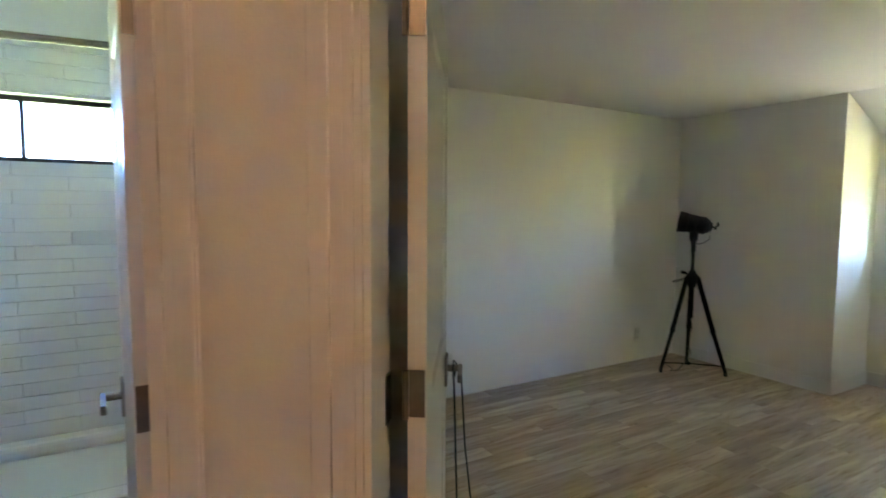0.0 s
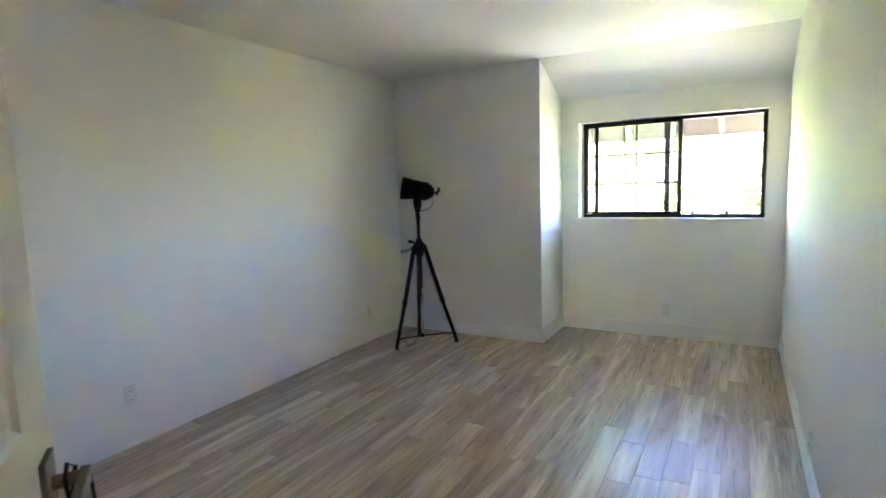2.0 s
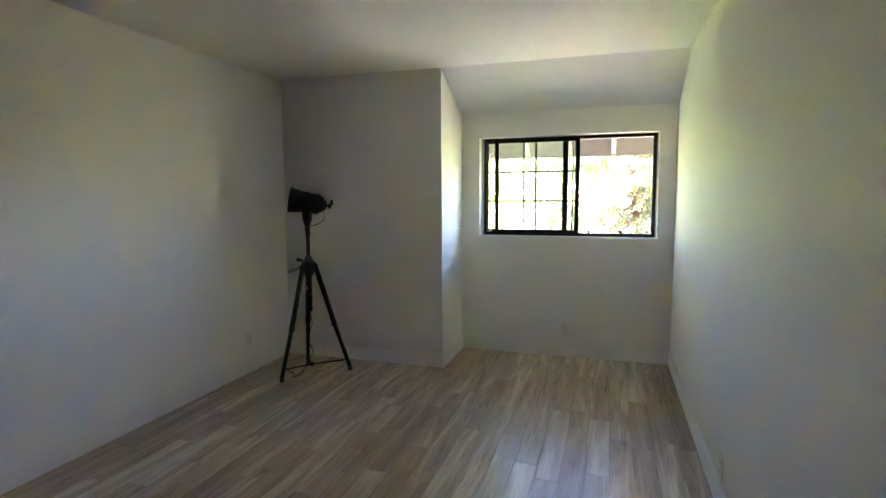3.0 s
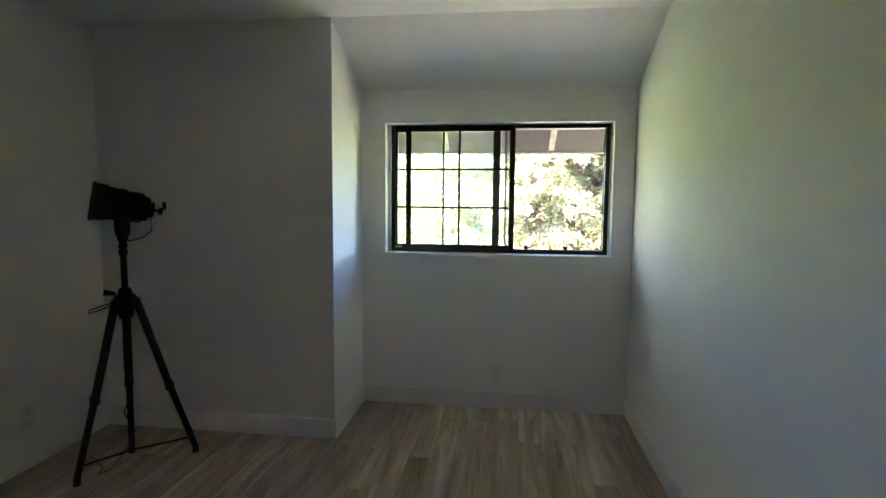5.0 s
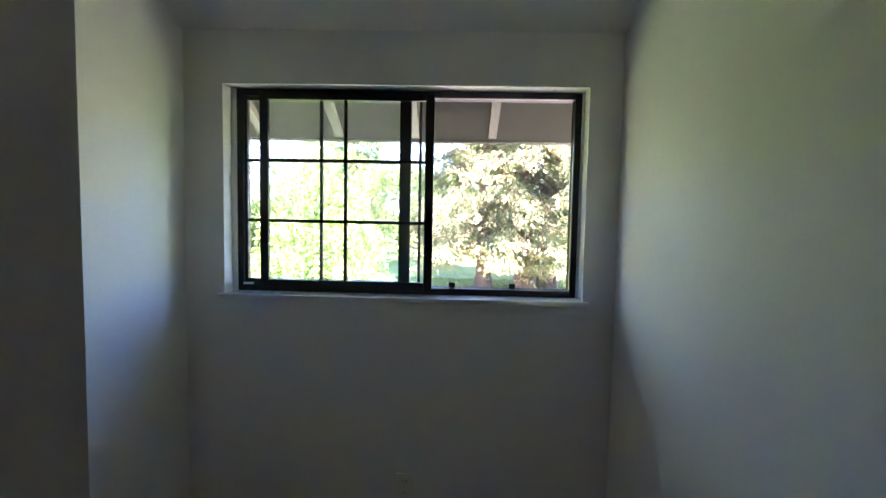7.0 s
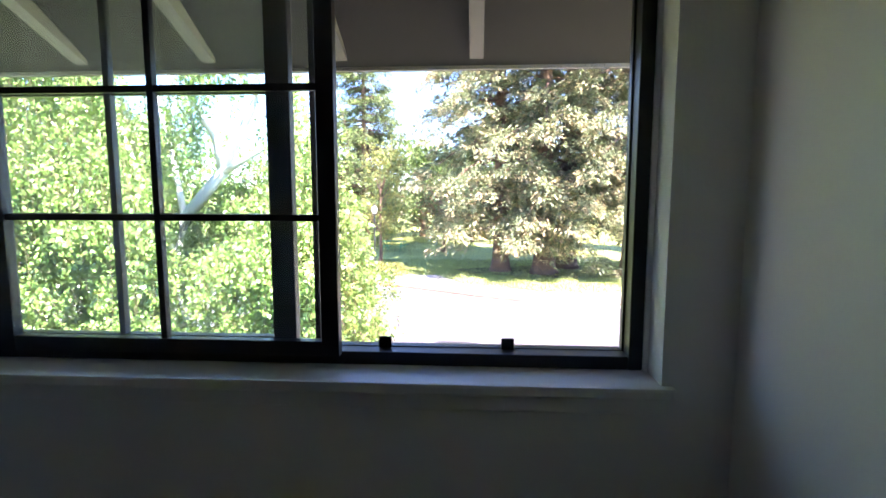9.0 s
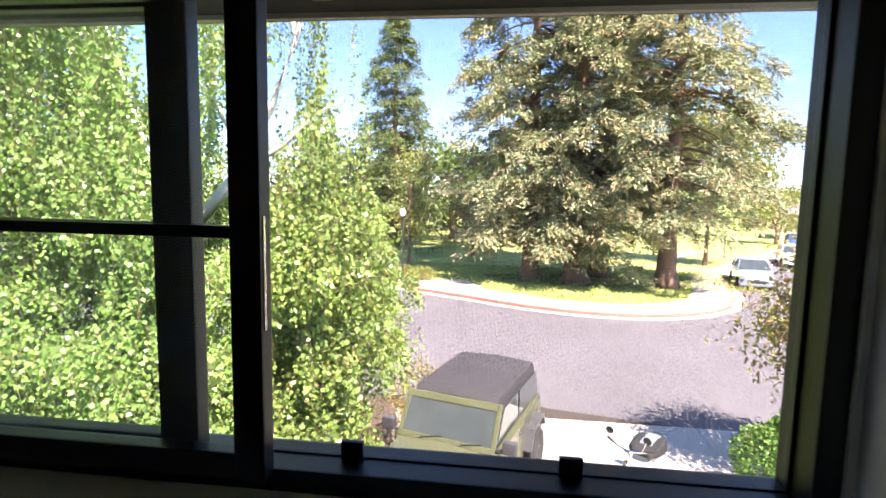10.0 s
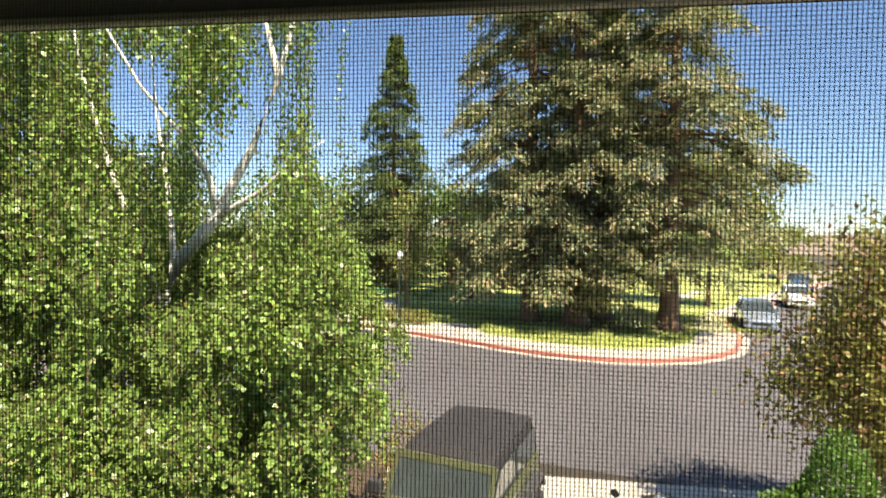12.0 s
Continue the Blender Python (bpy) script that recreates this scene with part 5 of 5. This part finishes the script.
jeep = thing("off_road_car", "olive green off-road car with charcoal canvas roof in the driveway", "car", at=pose(-1.19, 7.15, G + 0.006, 0, 0, -17) @ Matrix.Scale(1.04, 4))
part("body", loft([(-0.42, sect(0.78, 0.52, 0.76, 1.13, 0)), (0.6, sect(0.80, 0.50, 0.78, 1.14, 0)), (2.12, sect(0.79, 0.52, 0.76, 1.14, 0))], 0.02), M_JEEP, jeep)
part("hood", loft([(-1.66, sect(0.50, 0.80, 0.48, 1.00, 0.03)), (-1.58, sect(0.56, 0.75, 0.54, 1.06, 0.04)), (-0.9, sect(0.66, 0.75, 0.64, 1.12, 0.045)), (-0.43, sect(0.73, 0.75, 0.70, 1.15, 0.04))], 0.012), M_JEEP, jeep)
for s in (-1, 1):
    part("hood_vent", box((s * 0.30 - 0.10, -1.02, 1.125), (s * 0.30 + 0.10, -0.80, 1.165), 0.01, pose(0, 0, 0.062, 1.5, s * 3, 0) ), M_GREYPL, jeep, "black hood vent")
    part("front_fender", side_prism(((-1.62, 0.84), (-1.5, 0.94), (-0.62, 0.95), (-0.42, 0.70), (-0.36, 0.55), (-0.46, 0.62), (-0.66, 0.88), (-1.48, 0.88), (-1.60, 0.80)), s * 0.60, s * 0.93), M_GREYPL, jeep, "grey plastic wheel arch")
    part("rear_fender", side_prism(((0.92, 0.62), (1.05, 0.94), (1.75, 0.95), (1.92, 0.72), (1.86, 0.70), (1.70, 0.89), (1.10, 0.88), (0.98, 0.60)), s * 0.76, s * 0.93), M_GREYPL, jeep, "grey plastic wheel arch")
    part("side_step", box((s * 0.78, -0.30, 0.40), (s * 0.90, 0.90, 0.47), 0.02), M_GREYPL, jeep)
    mir = part("mirror", box((s * 0.83, -0.34, 1.15), (s * 1.03, -0.24, 1.33), 0.03), M_GREYPL, jeep, "black wing mirror")
    part("mirror_glass", box((s * 0.845, -0.239, 1.165), (s * 1.015, -0.236, 1.315)), M_CHROME, mir)
    part("mirror_arm", box((s * 0.74, -0.31, 1.15), (s * 0.84, -0.27, 1.19), 0.01), M_GREYPL, mir)
    d = part("side_door", side_prism(((-0.30, 0.60), (-0.34, 1.15), (0.78, 1.16), (0.80, 0.66), (0.68, 0.58)), s * 0.785, s * 0.815, 0.008), M_JEEP, jeep)
    part("handle", box((s * 0.815, 0.58, 1.02), (s * 0.84, 0.72, 1.06), 0.01), M_GREYPL, d)
    # side windows and canvas quarter
    bm = side_prism(((-0.24, 1.18), (0.06, 1.62), (0.74, 1.64), (0.76, 1.18)), s * 0.72, s * 0.735)
    part("side_window", bm, M_CARGLASS, jeep)
    bm = side_prism(((0.86, 1.20), (0.84, 1.63), (1.85, 1.62), (2.02, 1.20)), s * 0.72, s * 0.735)
    part("side_window", bm, M_CARGLASS, jeep)
    wheel(jeep, s * 0.80, -1.06, 0.41, 0.27)
    wheel(jeep, s * 0.80, 1.40, 0.41, 0.27)
    part("headlight", lathe(((0.09, 0.0), (0.10, 0.02), (0.07, 0.035)), 18, along((s * 0.40, -1.66, 0.88), (0, -1, 0))), M_CHROME, jeep, "round clear headlight")
part("soft_top", loft([(-0.02, sect(0.73, 1.17, 0.62, 1.70, 0.03)), (0.10, sect(0.735, 1.17, 0.66, 1.76, 0.05)), (1.0, sect(0.735, 1.17, 0.66, 1.78, 0.06)), (1.9, sect(0.735, 1.17, 0.66, 1.76, 0.04)), (2.12, sect(0.73, 1.17, 0.62, 1.62, 0.02))], 0.03), M_CANVAS, jeep, "charcoal canvas soft top")
WS = Matrix(((1, 0, 0, 0), (0, 1, 0.62, -1.065), (0, 0, 1, 0), (0, 0, 0, 1)))
bm = bmesh.new()
for x0, x1, z0, z1 in ((-0.74, -0.67, 1.14, 1.71), (0.67, 0.74, 1.14, 1.71), (-0.67, 0.67, 1.63, 1.71), (-0.67, 0.67, 1.14, 1.21)):
    add_box(bm, (x0, -0.045, z0), (x1, 0.0, z1), 0.012, WS)
ws = part("windscreen_frame", bm, M_JEEP, jeep)
part("windscreen", box((-0.675, -0.030, 1.20), (0.675, -0.018, 1.64), 0, WS), M_CARGLASS, ws, "dark reflecting windscreen")
for x in (-0.42, 0.18):
    part("wiper", tube([WS @ Vector((x, -0.07, 1.15)), WS @ Vector((x + 0.10, -0.06, 1.19)), WS @ Vector((x + 0.36, -0.05, 1.235))], 0.009, 6), M_RUBBER, ws)
part("hood_stripe", box((0.632, -1.25, 1.06), (0.652, -0.62, 1.10), 0.004, pose(0, 0, 0.0, 2.6, 0, -5)), M_REDPAINT, jeep, "thin red hood accent")
part("grille", box((-0.52, -1.69, 0.68), (0.52, -1.655, 1.0), 0.01), M_JEEP, jeep)
for k in range(7):
    part("grille_slot", box((-0.24 + k * 0.08 - 0.022, -1.70, 0.74), (-0.24 + k * 0.08 + 0.022, -1.685, 0.95), 0.004), M_SLOT, jeep)
part("front_bumper", box((-0.80, -1.90, 0.50), (0.80, -1.70, 0.68), 0.03), M_GREYPL, jeep)
part("rear_bumper", box((-0.80, 2.12, 0.50), (0.80, 2.26, 0.66), 0.03), M_GREYPL, jeep)
m = along((0, 2.28, 0.98), (0, 1, 0))
part("spare_wheel", lathe(((0.25, -0.12), (0.39, -0.12), (0.41, -0.08), (0.41, 0.08), (0.39, 0.12), (0.25, 0.12)), 26, m), M_RUBBER, jeep)


def parked_car(label, at, paint, group="parked cars", hatch=True):
    """A parked car: shaped body, glasshouse with pillars, wheels, lamps, mirrors. Front at local -y."""
    c = thing("parked_car", label, "car", group, at)
    rows = [(-2.15, sect(0.62, 0.35, 0.60, 0.62, 0.0)), (-2.0, sect(0.82, 0.25, 0.78, 0.78, 0.02)), (-1.0, sect(0.88, 0.24, 0.84, 0.98, 0.03)), (0.2, sect(0.89, 0.24, 0.86, 1.02, 0.0)), (1.6, sect(0.88, 0.24, 0.84, 1.04, 0.0)), (2.1, sect(0.80, 0.28, 0.76, 0.96, 0.0))]
    part("body", loft(rows, 0.03), paint, c)
    part("cabin", loft([(-0.95, sect(0.80, 0.98, 0.70, 1.02, 0)), (-0.25, sect(0.82, 1.0, 0.64, 1.44, 0.02)), (1.2, sect(0.82, 1.0, 0.64, 1.46, 0.02)), (2.0, sect(0.76, 0.98, 0.64, 1.06, 0))], 0.02), M_CARGLASS, c, "dark car windows")
    part("roof", loft([(-0.22, sect(0.64, 1.445, 0.58, 1.475, 0.01)), (1.2, sect(0.64, 1.465, 0.58, 1.495, 0.01))], 0.01), paint, c)
    for s in (-1, 1):
        part("pillar", tube([(s * 0.80, -0.92, 1.0), (s * 0.645, -0.22, 1.46)], 0.03, 6), paint, c)
        part("pillar", tube([(s * 0.82, 0.45, 1.0), (s * 0.645, 0.45, 1.46)], 0.035, 6), paint, c)
        part("pillar", tube([(s * 0.78, 1.95, 1.0), (s * 0.645, 1.2, 1.47)], 0.045, 6), paint, c)
        part("mirror", box((s * 0.88, -0.72, 0.98), (s * 1.03, -0.62, 1.10), 0.02), paint, c)
        part("headlight", box((s * 0.50, -2.12, 0.60), (s * 0.78, -1.98, 0.72), 0.03), M_CHROME, c, "clear headlight")
        for y in (-1.32, 1.32):
            wheel(c, s * 0.80, y, 0.32, 0.21, M_SILVER)
    part("grille", box((-0.45, -2.17, 0.42), (0.45, -2.13, 0.56), 0.01), M_SLOT, c)
    part("bumper", box((-0.78, -2.20, 0.26), (0.78, -2.06, 0.40), 0.03), paint, c)
    return c


parked_car("silver-blue parked hatchback car at the side street kerb", pose(13.25, 30.6, G, 0, 0, -16), M_SILVER)
parked_car("white parked car further along the side street", pose(20.6, 41.0, G, 0, 0, -19), M_WHITEPAINT)
parked_car("dark blue parked car far down the street", pose(27.5, 54.0, G, 0, 0, -19), M_BLUEPAINT)

# motor scooter on the driveway
sc = thing("motor_scooter", "pale motor scooter with black seat parked on the driveway", "scooter", at=pose(1.66, 7.75, G + 0.006, 0, 0, -34))
wheel(sc, 0, -0.62, 0.24, 0.11, M_CHROME)
wheel(sc, 0, 0.58, 0.24, 0.12, M_CHROME)
part("body", loft([(-0.35, sect(0.10, 0.22, 0.10, 0.30, 0)), (0.0, sect(0.15, 0.22, 0.13, 0.40, 0)), (0.25, sect(0.19, 0.24, 0.16, 0.66, 0)), (0.80, sect(0.15, 0.34, 0.12, 0.70, 0)), (0.92, sect(0.06, 0.48, 0.05, 0.64, 0))], 0.02), M_WHITEPAINT, sc)
part("leg_shield", loft([(-0.52, sect(0.18, 0.35, 0.20, 0.78, 0)), (-0.44, sect(0.22, 0.35, 0.24, 0.80, 0)), (-0.40, sect(0.18, 0.30, 0.20, 0.80, 0))], 0.015), M_WHITEPAINT, sc)
part("front_mudguard", loft([(-0.86, sect(0.06, 0.36, 0.05, 0.42, 0)), (-0.62, sect(0.08, 0.42, 0.07, 0.52, 0)), (-0.40, sect(0.06, 0.36, 0.05, 0.46, 0))], 0.01), M_WHITEPAINT, sc)
seat = part("seat", loft([(0.14, sect(0.16, 0.68, 0.13, 0.76, 0.0)), (0.32, sect(0.27, 0.68, 0.23, 0.80, 0.01)), (0.62, sect(0.28, 0.69, 0.24, 0.83, 0.01)), (0.90, sect(0.18, 0.70, 0.14, 0.80, 0.0))], 0.03), M_RUBBER, sc, "black padded seat")
part("seat_panel", loft([(0.34, sect(0.10, 0.795, 0.09, 0.825, 0.004)), (0.76, sect(0.12, 0.80, 0.10, 0.845, 0.004))], 0.01), M_SILVER, seat, "grey seat panel")
part("steering_column", tube([(0, -0.60, 0.30), (0, -0.42, 0.98)], 0.035, 10), M_CHROME, sc)
bar = part("handlebar", tube([(-0.34, -0.30, 1.04), (-0.18, -0.38, 1.0), (0, -0.41, 0.98), (0.18, -0.38, 1.0), (0.34, -0.30, 1.04)], 0.016, 8), M_CHROME, sc)
for s in (-1, 1):
    part("grip", tube([(s * 0.24, -0.345, 1.02), (s * 0.37, -0.285, 1.045)], 0.021, 8), M_RUBBER, bar)
    part("mirror_stalk", tube([(s * 0.20, -0.37, 1.0), (s * 0.28, -0.42, 1.20)], 0.007, 6), M_CHROME, bar)
    part("mirror", lathe(((0.03, -0.012), (0.062, -0.006), (0.062, 0.006), (0.03, 0.012)), 16, along((s * 0.29, -0.42, 1.23), (0, 1, 0.2))), M_RUBBER, bar, "round black mirror")
part("headlight", lathe(((0.05, 0.0), (0.075, 0.03), (0.07, 0.06)), 16, along((0, -0.47, 0.95), (0, -1, 0))), M_CHROME, sc)
part("rear_rack", tube([(-0.10, 0.80, 0.74), (-0.10, 1.02, 0.76), (0.10, 1.02, 0.76), (0.10, 0.80, 0.74)], 0.009, 6), M_CHROME, sc)

# ---- neighbouring houses ----


def house(label, at, w, d, h, roof_h, group="neighbouring houses"):
    """A suburban house: walls, hipped gable roof with overhang, windows and a door."""
    t = thing("house", label, "house", group, at)
    part("wall", box((-w / 2, -d / 2, 0), (w / 2, d / 2, h)), M_BEIGE, t)
    bm = bmesh.new()
    o = 0.5
    a = [bm.verts.new(p) for p in ((-w / 2 - o, -d / 2 - o, h - 0.1), (w / 2 + o, -d / 2 - o, h - 0.1), (w / 2 + o, d / 2 + o, h - 0.1), (-w / 2 - o, d / 2 + o, h - 0.1))]
    r = [bm.verts.new(p) for p in ((-w / 2 + d * 0.4, 0, h + roof_h), (w / 2 - d * 0.4, 0, h + roof_h))]
    for f in ((a[0], a[1], r[1], r[0]), (a[2], a[3], r[0], r[1]), (a[1], a[2], r[1]), (a[3], a[0], r[0]), (a[3], a[2], a[1], a[0])):
        bm.faces.new(f)
    part("roof", bm, M_ROOF, t, "brown shingled roof")
    for k in range(3):
        x = -w * 0.32 + k * w * 0.32
        wn_ = part("window", box((x - 0.75, -d / 2 - 0.03, h - 2.0), (x + 0.75, -d / 2 + 0.02, h - 0.8), 0.01), M_TRIM, t)
        part("pane", box((x - 0.66, -d / 2 - 0.036, h - 1.92), (x + 0.66, -d / 2 - 0.031, h - 0.88)), M_CARGLASS, wn_)
    part("chimney", box((w * 0.2, 0.3, h + roof_h * 0.4), (w * 0.2 + 0.8, 1.1, h + roof_h + 0.6), 0.03), M_BEIGE, t)
    return t


house("beige house with brown shingled roof next door", pose(-19.5, 14.5, G, 0, 0, 12), 9.0, 8.0, 5.4, 2.2)
house("single-storey beige house across the side street", pose(40, 66, G + 0.1, 0, 0, -25), 15, 9, 3.1, 2.3)
house("single-storey beige house further down the street", pose(62, 88, G + 0.1, 0, 0, -25), 16, 9, 3.1, 2.4)
house("single-storey beige house beyond the park", pose(-22, 92, G + 0.1, 0, 0, 5), 18, 9, 3.1, 2.4)

# ---- pieces of surfaces ----
# bathroom tiles
bm = box((0, 0, 0), (0.010, 0.398, 0.0585), 0.002)
tile_me = bpy.data.meshes.new("tile")
bm.to_mesh(tile_me)
bm.free()
tile_me.materials.append(M_TILE)
for i in range(5):
    for j in range(31):
        y, z = -5.33 - 0.40 * (i + 1) + (0.2 if j % 2 else 0.0), 0.505 + j * 0.0598
        if y + 0.398 > -5.325 or z + 0.06 > BZ1 + 0.3 or (y + 0.398 > BY0 and y < BY1 and z + 0.0585 > BZ0 and z < BZ1):
            continue
        ob = new("tile", tile_me)
        ob.location = (BX + 0.0005, y, z)
        ob.parent = bath_wall

# floor boards
rng = random.Random(3)
BW = 0.122
GAP = 0.0007


def board(x0, x1, y0, y1):
    me = bpy.data.meshes.new("plank")
    c, z0, z1 = 0.0008, -0.012, 0.0
    hx, hy = (x1 - x0) / 2, (y1 - y0) / 2
    vs = [(sx * hx, sy * hy, z0) for sx, sy in ((-1, -1), (1, -1), (1, 1), (-1, 1))]
    vs += [(sx * hx, sy * hy, z1 - c) for sx, sy in ((-1, -1), (1, -1), (1, 1), (-1, 1))]
    vs += [(sx * (hx - c), sy * (hy - c), z1) for sx, sy in ((-1, -1), (1, -1), (1, 1), (-1, 1))]
    fs = [(8, 9, 10, 11)]
    for k in range(4):
        fs += [(k, (k + 1) % 4, 4 + (k + 1) % 4, 4 + k), (4 + k, 4 + (k + 1) % 4, 8 + (k + 1) % 4, 8 + k)]
    me.from_pydata(vs, [], fs)
    me.materials.append(M_PLANK)
    ob = new("plank", me)
    ob.location = ((x0 + x1) / 2, (y0 + y1) / 2, 0)
    ob.parent = floor
    return ob


x = WEST + 0.004
while x < HX:
    x1 = min(x + BW - GAP, HX)
    xm = (x + x1) / 2
    top_y = NORTH - 0.002 if xm < ALC else (-0.002 if xm < 0 else -4.27)
    if x < ALC < x1:
        top_y = NORTH - 0.002
    low_y = -5.2 if xm < -0.75 else -7.3
    y = low_y - rng.uniform(0, 0.6)
    while y < top_y:
        ln = rng.choice((0.42, 0.55, 0.7, 0.9, 1.05, 1.25))
        if xm > 0:
            ln *= 1.6
        y1 = min(y + ln, top_y)
        if y1 > low_y and y1 - max(y, low_y) > 0.03:
            board(x, x1, max(y, low_y), y1 - GAP)
        y = y1
    if x < ALC < x1:
        board(ALC + 0.003, x1, NORTH - 0.002, -0.002)
    x += BW
